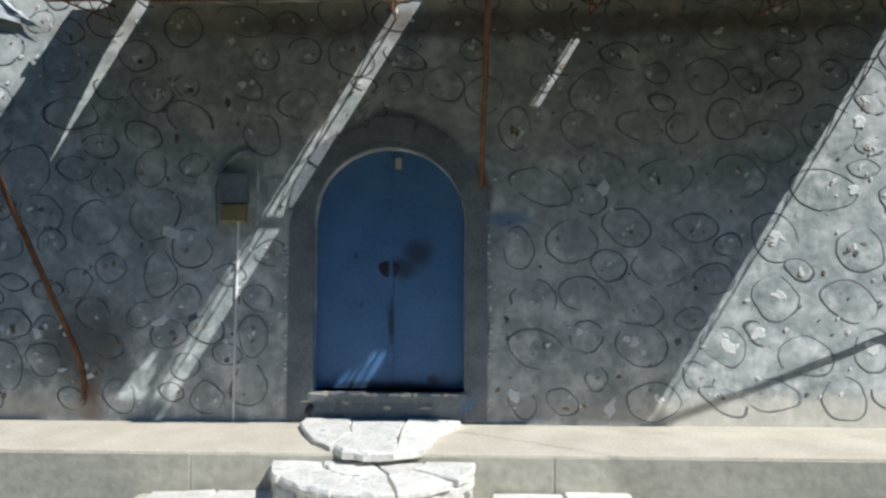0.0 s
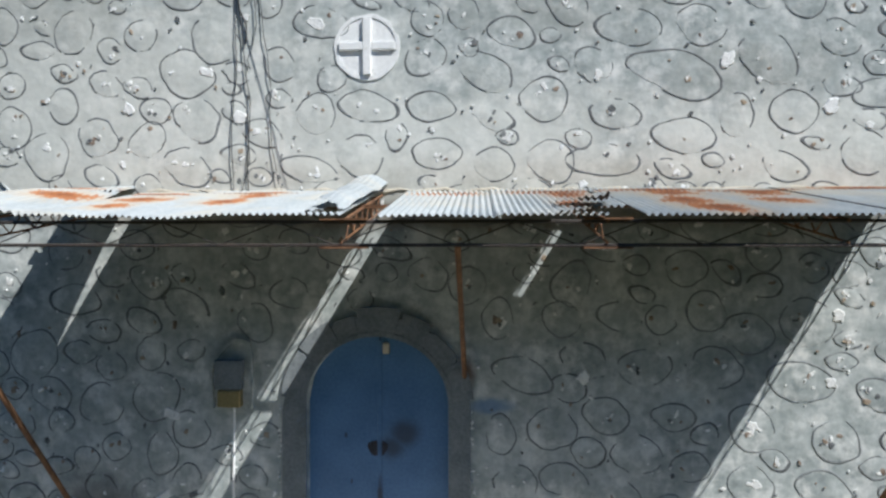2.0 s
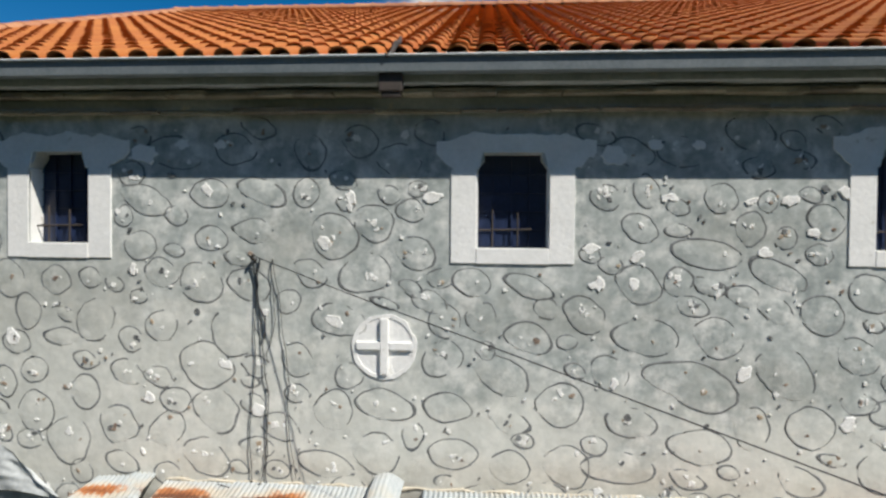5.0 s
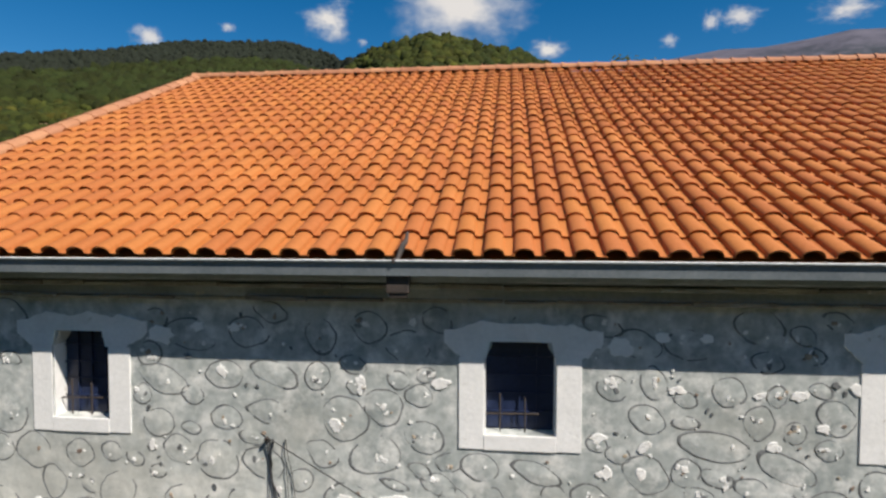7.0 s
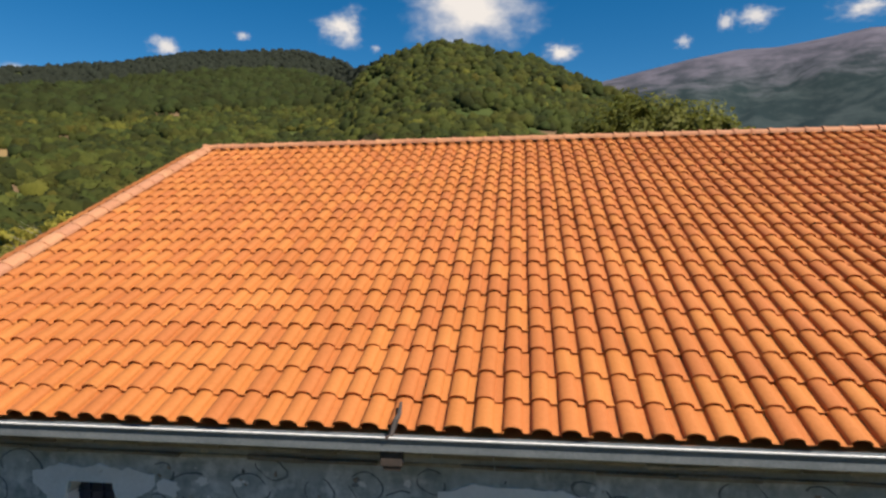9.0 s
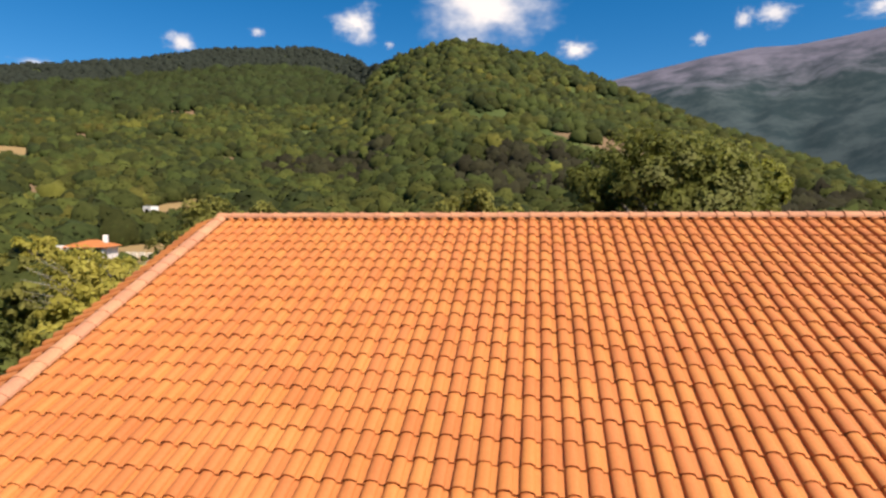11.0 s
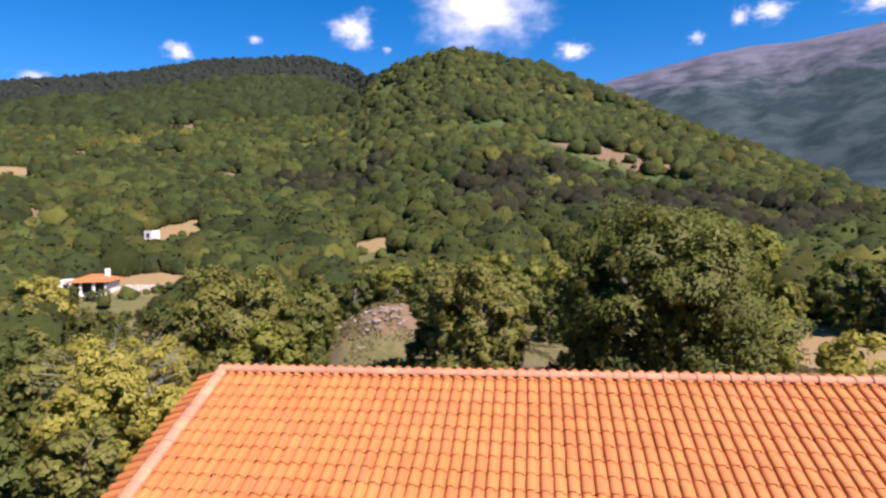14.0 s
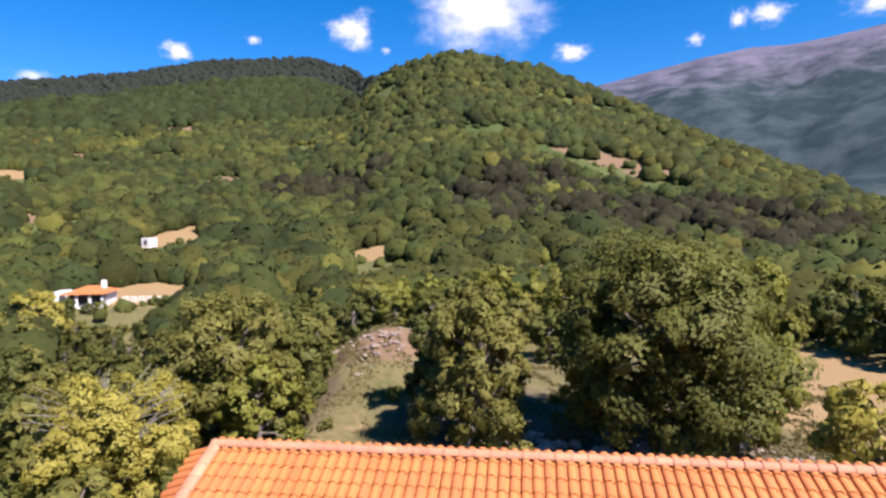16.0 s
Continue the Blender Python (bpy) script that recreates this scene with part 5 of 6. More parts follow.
def tree(name, label, height, radius, leaf, seed, leaves=5000, leaf_size=0.2, crown_low=0.25, squash=1.0, lobes=14, bare=0.0):
    """A tapered trunk with limbs and a crown of many small leaf clumps on the limbs' ends."""
    g = random.Random(seed)
    t = empty(name)
    bm = bmesh.new()
    tr = 0.035 * height
    lean = Vector((g.uniform(-0.05, 0.05), g.uniform(-0.05, 0.05), 1))
    tube(bm, [(0, 0, -0.4), lean * height * 0.12, lean * height * 0.3, lean * height * 0.5, lean * height * 0.72], [tr * 1.35, tr, tr * 0.8, tr * 0.55, tr * 0.25], 8)
    part("trunk", bm, M_BARK, t)
    centres = []
    for k in range(lobes):
        a = k * 2.399 + g.uniform(-0.5, 0.5)
        h = crown_low + (1 - crown_low) * ((k + 0.5) / lobes) ** 0.85
        rr = radius * math.sqrt(max(0.05, 1 - ((h - crown_low - 0.28) / (1.05 - crown_low)) ** 2 * 1.5)) * g.uniform(0.5, 0.86)
        c = Vector((rr * math.cos(a), rr * math.sin(a), height * h * 0.9))
        centres.append((c, radius * g.uniform(0.22, 0.37)))
        bm = bmesh.new()
        s = lean * height * min(0.7, max(0.18, h * 0.62))
        mid = s.lerp(c, 0.55) + Vector((0, 0, 0.05 * height))
        tube(bm, [s, mid, c, c + (c - mid) * 0.5], [tr * 0.42, tr * 0.25, tr * 0.12, tr * 0.04], 5)
        part("limb", bm, M_BARK, t)
    rs = np.random.RandomState(seed)
    ball, tri = lump(2)
    vs, fs, ns, at = [], [], [], 0
    each = leaves // lobes
    for c, r in centres:
        if bare and c.z > height * (1 - bare) and rs.uniform() < 0.55:
            continue
        c = np.array(c)
        heart = ball * r * 0.24 * (1 + 0.3 * rs.normal(size=(len(ball), 1)).clip(-1, 1)) * (1, 1, squash)
        vs.append(heart + c)
        fs.append(tri + at)
        ns.append(ball)
        at += len(ball)
        clumps = rs.normal(size=(13, 3)) + (0, 0, 0.35)
        clumps /= np.linalg.norm(clumps, axis=1)[:, None]
        w = rs.randint(0, 13, each)
        d = rs.normal(size=(each, 3)) + clumps[w] * 0.7 + (0, 0, 0.2)
        d /= np.linalg.norm(d, axis=1)[:, None]
        rad = rs.uniform(0.26, 0.56, 13)[w] * r * rs.uniform(0.25, 1.2, each) ** 0.6
        p = c + (clumps[w] * r * rs.uniform(0.55, 1.0, 13)[w][:, None] + d * rad[:, None]) * (1, 1, squash)
        face = 0.5 * d + 0.35 * clumps[w] + (0, 0, 0.15)
        v, f = tufts(p, face, leaf_size, rs, 0.38)
        vs.append(v)
        fs.append(f + at)
        soft = 0.3 * d + 0.45 * clumps[w] + 0.45 * unit(p - (0, 0, height * 0.45)) + (0, 0, 0.2) + rs.normal(size=(each, 3)) * 0.13
        ns.append(np.repeat(soft / np.linalg.norm(soft, axis=1)[:, None], 4, axis=0))
        at += len(v)
    if bare:
        bm = bmesh.new()
        for k in range(110):
            a, h = g.uniform(0, 6.28), g.uniform(0.62, 0.86)
            root = Vector((0.25 * radius * math.cos(a), 0.25 * radius * math.sin(a), height * h * 0.85))
            tip = root + Vector((math.cos(a) * g.uniform(0.3, 0.75) * radius, math.sin(a) * g.uniform(0.3, 0.75) * radius, g.uniform(0.12, 0.3) * height))
            bend = root.lerp(tip, 0.5) + Vector((g.gauss(0, 0.12), g.gauss(0, 0.12), g.uniform(0, 0.25)))
            tube(bm, [root, bend, tip], [0.03, 0.018, 0.006], 4)
        part("twigs", bm, M_TWIG, t, "bare grey twigs")
    me = tri_mesh("crown", np.concatenate(vs), np.concatenate(fs), leaf, np.concatenate(ns))
    o = new("crown", me)
    o.parent = t
    return tagged(t, label, "tree")


def stand_at(t, x, y, s=1.0, turn=0.0, sink=0.15):
    t.matrix_basis = pose(x, y, land(x, y) - sink, 0, 0, turn) @ Matrix.Diagonal((s, s, s, 1))


stand_at(tree("oak_tree", "large spreading dark green oak behind the church", 10.7, 5.7, M_LEAF[0], 21, 76000, 0.12, 0.16, 0.9, 46), 7.4, 26.4)
stand_at(tree("oak_tree", "upright olive-green oak behind the ridge", 8.4, 3.0, M_LEAF[4], 22, 26000, 0.11, 0.06, 1.1, 24), -1.7, 24.8)
stand_at(tree("oak_tree", "round dark green tree behind the ridge", 7.0, 2.3, M_LEAF[3], 23, 11000, 0.12, 0.1, 1.0, 14), -4.0, 28.0)
stand_at(tree("walnut_tree", "broad light green tree on the slope below the bank", 8.2, 4.5, M_LEAF[4], 24, 32000, 0.12, 0.1, 0.9, 26), -16.4, 27.2)
stand_at(tree("yellow_tree", "yellowing tree with bare twigs at its top", 6.4, 3.7, M_LEAF[2], 25, 60000, 0.085, 0.1, 0.9, 44, bare=0.22), -17.9, 19.2)
stand_at(tree("young_tree", "yellow-green young tree beside the meadow", 5.6, 2.8, M_LEAF[2], 26, 15000, 0.1, 0.05, 1.0, 16), 13.9, 19.6)
stand_at(tree("oak_tree", "pale yellow-green tree beside the great oak", 10.2, 2.9, M_LEAF[1], 27, 30000, 0.11, 0.1, 1.1, 22), 11.6, 27.5)
protos = [tree("hillside_tree", "leafy green tree in the valley", 6.6, 3.3, M_LEAF[(0, 1, 3, 2, 4)[k]], 60 + k, 6500, 0.2, 0.04, 0.9, 14) for k in range(5)]
g = random.Random(77)
placed = []
first = [False, False, False, True, False]
for _ in range(2600):
    b, r = g.uniform(-0.86, 0.56), math.sqrt(g.uniform(28 ** 2, 84 ** 2))
    x, y = EYE.x + r * math.sin(b), EYE.y + r * math.cos(b)
    if y < 20 or clear(x, y) or any((x - p) ** 2 + (y - q) ** 2 < 13 for p, q in placed):
        continue
    if y < 46 and -13 < x < 30 or within(x, y, [(-10, 38, 7, 9), (20, 38, 10, 16), (-16.4, 27, 3, 3), (-16.4, 19, 5, 5)]):
        continue
    if 34 <= r and patch(x, y, 0.05, 2) < -0.34:
        continue
    if len(placed) > 230:
        break
    placed.append((x, y))
    k = 3 if x < -40 and patch(x, y, 0.06, 30) > 0.3 else g.choice((1, 1, 0, 4, 4)) if -24 < x < 12 and y < 80 else g.choice((0, 0, 2, 4)) if x < -24 and y < 62 else g.choice((0, 0, 2, 2, 4, 1))
    s = g.uniform(0.55, 0.95)
    m = pose(x, y, land(x, y) - 0.15, 0, 0, g.uniform(0, 360))
    if not first[k]:
        protos[k].matrix_basis = m
        first[k] = True
        continue
    c = copy_thing(protos[k], m)
    c.scale = (s * 1.1, s * 1.1, s)
    tagged(c, group="valley trees")

for k, (x, y, s) in enumerate(((-19.0, 12.5, 0.7), (-22.5, 15.5, 0.75), (-14.8, 13.2, 0.55), (-24.5, 11.0, 0.7), (-20.5, 8.0, 0.65), (-15.8, 8.6, 0.5), (-13.2, 9.6, 0.35), (-27.0, 16.5, 0.8), (-17.5, 4.5, 0.6), (-12.6, 16.4, 0.4))):
    c = copy_thing(protos[(2, 0, 4, 2, 0, 1, 2, 0, 2, 0)[k]], pose(x, y, land(x, y) - 0.15, 0, 0, 40 * k))
    c.scale = (s * 1.1, s * 1.1, s)
    tagged(c, "leafy green tree below the church gable", group="trees below the gable")
for k, (x, y, s) in enumerate(((-13.6, 33.2, 0.42), (-14.4, 36.0, 0.55), (-12.6, 38.6, 0.5), (-9.4, 39.6, 0.45), (-6.4, 38.8, 0.5), (-4.2, 36.0, 0.4), (-12.9, 30.6, 0.26), (-7.4, 30.4, 0.16), (-10.6, 27.2, 0.14))):
    c = copy_thing(protos[(0, 4, 2, 1, 0, 4, 2, 1, 4)[k]], pose(x, y, land(x, y) - 0.3, 0, 0, 50 * k))
    c.scale = (s * 1.2, s * 1.2, s)
    tagged(c, "low green shrub on the grassy bank", "shrub", group="shrubs on the bank")
protos[3].matrix_basis = pose(-55.5, 55.0, land(-55.5, 55.0) - 0.15, 0, 0, 30)
for k, (x, y, s) in enumerate(((-59.6, 64.0, 0.32), (-62.6, 63.4, 0.3), (-55.8, 65.6, 0.26), (-66.0, 66.0, 0.36))):
    c = copy_thing(protos[(0, 2, 1, 0)[k]], pose(x, y, land(x, y) - 0.2, 0, 0, 70 * k))
    c.scale = (s, s, s)
    tagged(c, "small bushy green tree before the house", group="trees before the house")

g = random.Random(31)
bushes = []
while len(bushes) < 34:
    x, y = g.uniform(-64, -43), g.uniform(44, 65)
    if clear(x, y) and not within(x, y, HOMES[:1], 0.75) and not any((x - p) ** 2 + (y - q) ** 2 < 3.2 for p, q in bushes):
        bushes.append((x, y))
        s = g.uniform(0.3, 0.46) - 0.08 * (y > 60)
        c = copy_thing(protos[g.choice((0, 2, 2, 4))], pose(x, y, land(x, y) - 0.3, 0, 0, g.uniform(0, 360)))
        c.scale = (s * 1.35, s * 1.35, s)
        tagged(c, "bushy green tree on the slope below the house", group="trees below the house")

# ---------------------------------------------------------------- house across the valley
M_HOUSE = mat("white_house_wall", (0.62, 0.6, 0.56), (0.8, 0.78, 0.74), 0.6, 6, 0.85, 0.1)


def house(x, y, turn, w, d, h, roof_on=True, porch=False):
    t = empty("house", (x, y, land(x, y) - 0.6))
    t.rotation_euler = (0, 0, radians(turn))
    bm = bmesh.new()
    box(bm, -w / 2, w / 2, -d / 2, d / 2, 0, h)
    walls = part("wall", bm, M_HOUSE, t)
    if porch:
        # porch shade as a near-black sheet on the closed front wall
        bm = bmesh.new()
        box(bm, -w / 2 + 0.3, w / 2 - 0.3, -d / 2 - 0.04, -d / 2 + 0.02, 0.7, h - 0.25)
        part("window", bm, M_DARK, t, "wide near-black panel painting the porch shade on the wall")
        for xx in (-w / 2 + 0.1, -w / 6, w / 6, w / 2 - 0.1):
            bm = bmesh.new()
            box(bm, xx - 0.16, xx + 0.16, -d / 2 - 1.5, -d / 2 - 1.18, -0.6, h, 0.03)
            part("pillar", bm, M_HOUSE, t)
        bm = bmesh.new()
        box(bm, -w / 2, w / 2, -d / 2 - 1.6, -d / 2 + 0.01, -0.6, 0.45, 0.03)
        part("terrace", bm, M_HOUSE, t)
    for k in range(0 if porch else int(w // 2.2)):
        bm = bmesh.new()
        xx = -w / 2 + 1.1 + 2.2 * k
        box(bm, xx - 0.4, xx + 0.4, -d / 2 - 0.03, -d / 2 + 0.05, h - 1.7, h - 0.6)
        part("window", bm, M_DARK, t)
    if roof_on:
        bm = bmesh.new()
        e, fore = 0.5, 1.9 if porch else 0.5
        lo = [bm.verts.new(p) for p in ((-w / 2 - e, -d / 2 - fore, h - 0.1 * porch), (w / 2 + e, -d / 2 - fore, h - 0.1 * porch), (w / 2 + e, d / 2 + e, h), (-w / 2 - e, d / 2 + e, h))]
        hi = [bm.verts.new((-w / 2 + d * 0.45, 0, h + d * 0.2)), bm.verts.new((w / 2 - d * 0.45, 0, h + d * 0.2))]
        bm.faces.new((lo[0], lo[1], hi[1], hi[0]))
        bm.faces.new((lo[2], lo[3], hi[0], hi[1]))
        bm.faces.new((lo[1], lo[2], hi[1]))
        bm.faces.new((lo[3], lo[0], hi[0]))
        bm.faces.new(lo[::-1])
        rf = part("roof", bm, M_TILE_FAR, t)
        bm = bmesh.new()
        box(bm, w * 0.25, w * 0.25 + 0.6, -0.3, 0.3, h + 0.2, h + d * 0.2 + 0.7, 0.05)
        part("chimney", bm, M_HOUSE, rf)
    return t


tagged(house(-61.0, 70.5, 20, 5.0, 4.2, 2.3, porch=True), "small white house with an orange hipped tile roof", "house")
tagged(house(-65.8, 71.5, 14, 2.6, 2.6, 1.9, False), "low white flat-roofed annex beside the house", "shed")
tagged(house(-84.0, 116.0, -10, 2.3, 2.2, 2.6, False), "small white hut among the trees", "shed")
bm = bmesh.new()
tube(bm, [(-45.5 + 0.7 * k, 95.0 + 0.35 * k, land(-45.5 + 0.7 * k, 95.0 + 0.35 * k) + 0.35) for k in range(15)], 0.45, 6)
tagged(finish("retaining_wall", bm, M_CONCRETE), "pale retaining wall of a track on the slope", "wall")
bm = bmesh.new()
for k in range(7):
    x, y = -57.0 + 0.85 * k, 72.0 + 0.55 * k
    box(bm, x - 0.44, x + 0.44, y - 0.2, y + 0.2, land(x, y) - 0.8, land(x, y) + 0.9 - 0.05 * k, 0.03)
tagged(finish("terrace_wall", bm, M_CONCRETE), "pale stepped terrace wall beside the house", "wall")


def boulder(bm, c, r, g):
    made = bmesh.ops.create_icosphere(bm, subdivisions=2, radius=1.0)
    off = Vector((g.uniform(0, 50), g.uniform(0, 50), 0))
    sx, sy, sz = r * g.uniform(0.8, 1.4), r * g.uniform(0.8, 1.2), r * g.uniform(0.5, 0.8)
    for v in made["verts"]:
        q = 1 + 0.8 * noise.noise(v.co * 1.6 + off) + 0.35 * noise.noise(v.co * 4.1 + off)
        v.co = Vector((c[0] + v.co.x * sx * q, c[1] + v.co.y * sy * q, c[2] + v.co.z * sz * q))


M_GRASS = leaf_material("dry_grass", (0.11, 0.108, 0.036), (0.21, 0.175, 0.07), 0.2, 0.3)
rs = np.random.RandomState(44)
px_, py_ = rs.uniform(-16, 22, 60000), rs.uniform(19, 44, 60000)
thick = np.array([noise.noise(Vector((x * 0.45, y * 0.45, 2.0))) + 0.4 * noise.noise(Vector((x * 1.7, y * 1.7, 5.0))) for x, y in zip(px_, py_)])
px_, py_ = px_[thick > 0.02], py_[thick > 0.02]
roots = np.array([(x, y, land(x, y)) for x, y in zip(px_, py_)])
tall = rs.uniform(0.05, 0.2, len(roots))[:, None]
wide = rs.normal(size=(len(roots), 3)) * (0.07, 0.07, 0)
vs = np.stack([roots - wide - (0, 0, 0.02), roots + wide - (0, 0, 0.02), roots + wide * 1.4 * rs.normal(size=(len(roots), 1)) + tall * (0, 0, 1)], 1).reshape(-1, 3)
tagged(new("grass", tri_mesh("grass", vs, np.arange(len(vs)).reshape(-1, 3), M_GRASS)), "dry grass tufts on the bank behind the church", "grass", kind="stuff")
M_ROCK = mat("pale_pinkish_rock", (0.15, 0.118, 0.09), (0.34, 0.265, 0.2), 1.2, 12, 0.9, 0.8, vary=0.15)
M_ROCK_GREY = mat("grey_boulder", (0.2, 0.185, 0.17), (0.4, 0.37, 0.34), 1.2, 12, 0.9, 0.8, vary=0.2)
g = random.Random(19)
outcrop = tagged(empty("rock_outcrop"), "pale broken rocks along the top of the grassy bank", "rocks")
for k in range(70):
    x = -12.6 + 6.0 * g.random() + g.gauss(0, 0.3)
    y = 35.2 + g.gauss(0, 1.1)
    bm = bmesh.new()
    boulder(bm, (x, y, land(x, y) - 0.03), g.uniform(0.07, 0.26) * g.uniform(0.6, 1.2), g)
    part("rock", bm, M_ROCK, outcrop)
meadow_rocks = tagged(empty("field_stones"), "small pale stones strewn at the edge of the meadow", "rocks")
for k in range(60):
    x, y = 12.6 + g.gauss(0, 1.6), 24.5 + g.gauss(0, 1.8)
    bm = bmesh.new()
    boulder(bm, (x, y, land(x, y) + 0.01), g.uniform(0.05, 0.2), g)
    part("rock", bm, M_ROCK, meadow_rocks)
shade_rocks = tagged(empty("rock_heap"), "grey boulders lying in the shade under the great oak", "rocks")
for k in range(90):
    x, y = 4.0 + g.gauss(0, 3.2), 24.5 + g.gauss(0, 2.2)
    bm = bmesh.new()
    boulder(bm, (x, y, land(x, y) + 0.05), g.uniform(0.12, 0.6), g)
    part("rock", bm, M_ROCK_GREY, shade_rocks)

# ---------------------------------------------------------------- clouds
def cloud(u, e, w, h, seed, dens=1.0):
    """A soft white cloud far behind the mountains, its sunlight and grey shading put in as glow."""
    m = bpy.data.materials.new("cloud")
    m.use_nodes = True
    n, l = m.node_tree.nodes, m.node_tree.links
    n.remove(n["Principled BSDF"])
    co = n.new("ShaderNodeTexCoord")
    gr = n.new("ShaderNodeVectorMath")
    gr.operation = 'LENGTH'
    l.new(co.outputs["Object"], gr.inputs[0])
    nz = n.new("ShaderNodeTexNoise")
    nz.inputs["Scale"].default_value, nz.inputs["Detail"].default_value, nz.inputs["Roughness"].default_value = 1.7, 6, 0.58
    mp = n.new("ShaderNodeMapping")
    mp.inputs["Location"].default_value = (seed * 3.7, seed * 1.3, seed)
    l.new(co.outputs["Object"], mp.inputs[0])
    l.new(mp.outputs[0], nz.inputs["Vector"])
    ma = n.new("ShaderNodeMath")
    ma.operation = 'MULTIPLY_ADD'
    ma.inputs[1].default_value = 1.5
    l.new(nz.outputs["Fac"], ma.inputs[0])
    sb = n.new("ShaderNodeMath")
    sb.operation = 'SUBTRACT'
    sb.inputs[0].default_value = 0.32
    l.new(gr.outputs["Value"], sb.inputs[1])
    l.new(sb.outputs[0], ma.inputs[2])
    rp = n.new("ShaderNodeMapRange")
    rp.interpolation_type = 'SMOOTHSTEP'
    rp.inputs[1].default_value, rp.inputs[2].default_value = 0.28, 1.05
    rp.inputs[4].default_value = dens
    l.new(ma.outputs[0], rp.inputs[0])
    # sunlit white to blue-grey shade comes from this ramp and emission
    em = n.new("ShaderNodeEmission")
    shade = n.new("ShaderNodeValToRGB")
    shade.color_ramp.elements[0].color, shade.color_ramp.elements[1].color = (0.5, 0.6, 0.78, 1), (1.0, 0.99, 0.98, 1)
    shade.color_ramp.elements[0].position, shade.color_ramp.elements[1].position = 0.4, 1.05
    l.new(ma.outputs[0], shade.inputs[0])
    l.new(shade.outputs[0], em.inputs[0])
    em.inputs[1].default_value = CLOUD_GLOW
    tr = n.new("ShaderNodeBsdfTransparent")
    mx = n.new("ShaderNodeMixShader")
    l.new(rp.outputs[0], mx.inputs[0])
    l.new(tr.outputs[0], mx.inputs[1])
    l.new(em.outputs[0], mx.inputs[2])
    l.new(mx.outputs[0], n["Material Output"].inputs["Surface"])
    bm = bmesh.new()
    bmesh.ops.create_grid(bm, x_segments=1, y_segments=1, size=1.25)
    ob = finish("cloud", bm, m)
    b = bearing(u)
    d = 3900
    c = EYE + Vector((math.sin(b), math.cos(b), e * math.cos(math.atan(u)))) * d
    ob.matrix_basis = look(c, EYE) @ pose(0, 0, 0, 0, 180, 0) @ Matrix.Diagonal((w * d, h * d, 1, 1))
    ob.visible_shadow = False
    tagged(ob, "soft white cumulus cloud in a blue sky", "cloud", "clouds over the hills", kind="structure")


CLOUD_GLOW = 0.66
for k, (u, e, w, h, dn) in enumerate([(-0.147, 0.335, 0.06, 0.045, 1.0), (0.06, 0.358, 0.165, 0.105, 1.0), (0.223, 0.293, 0.045, 0.026, 1.0), (-0.443, 0.305, 0.036, 0.024, 0.9),
                                      (0.555, 0.353, 0.045, 0.028, 0.85), (0.502, 0.346, 0.022, 0.024, 0.7), (0.74, 0.37, 0.06, 0.03, 0.9), (-0.313, 0.323, 0.018, 0.011, 0.7), (-0.68, 0.268, 0.04, 0.016, 0.6),
                                      (0.43, 0.311, 0.02, 0.018, 0.6), (-0.09, 0.3, 0.014, 0.012, 0.5)]):
    cloud(u, e, w, h, k + 1, dn)

# ---------------------------------------------------------------- stones set in the render of the north wall
# middle and half sizes, course by course
UPPER_A = [(-1.18, 5.96, 0.2, 0.1), (2.08, 5.96, 0.11, 0.13), (-0.78, 5.94, 0.11, 0.13), (-1.63, 5.93, 0.18, 0.12), (1.75, 5.91, 0.13, 0.1), (2.68, 5.9, 0.13, 0.12), (3.05, 5.88, 0.07, 0.09), (-2.21, 5.87, 0.23, 0.12), (0.14, 5.79, 0.11, 0.09), (-1.94, 5.74, 0.1, 0.08), (-2.41, 5.73, 0.08, 0.09), (3.5, 5.73, 0.14, 0.13), (-0.19, 5.7, 0.17, 0.14), (2.03, 5.66, 0.15, 0.11), (2.92, 5.66, 0.11, 0.14), (-1.24, 5.61, 0.18, 0.1), (3.19, 5.59, 0.08, 0.09), (-0.53, 5.57, 0.21, 0.19), (-1.62, 5.54, 0.14, 0.11), (-2.26, 5.47, 0.15, 0.12), (2.57, 5.45, 0.28, 0.12), (0.17, 5.43, 0.17, 0.14), (1.8, 5.35, 0.11, 0.07), (3.15, 5.27, 0.21, 0.11)]
UPPER_B = [(-0.24, 5.26, 0.18, 0.18), (-2.62, 5.24, 0.15, 0.09), (-2.08, 5.24, 0.15, 0.12), (0.37, 5.22, 0.1, 0.08), (2.35, 5.22, 0.11, 0.12), (0.65, 5.19, 0.16, 0.12), (2.03, 5.19, 0.19, 0.15), (-3.51, 5.18, 0.16, 0.16), (2.61, 5.17, 0.13, 0.06), (-3.04, 5.16, 0.14, 0.12), (1.13, 5.16, 0.2, 0.09), (-1.71, 5.15, 0.21, 0.16), (-1.28, 5.15, 0.19, 0.13), (0.13, 5.14, 0.09, 0.06), (3.86, 5.14, 0.19, 0.14), (0.28, 5.03, 0.13, 0.09), (-0.09, 5, 0.12, 0.04), (3.12, 5, 0.13, 0.09), (3.49, 4.96, 0.17, 0.16), (1.58, 4.95, 0.17, 0.13), (0.73, 4.89, 0.13, 0.12), (-3.3, 4.86, 0.11, 0.14), (0.42, 4.86, 0.14, 0.14), (-0.48, 4.85, 0.2, 0.14)]
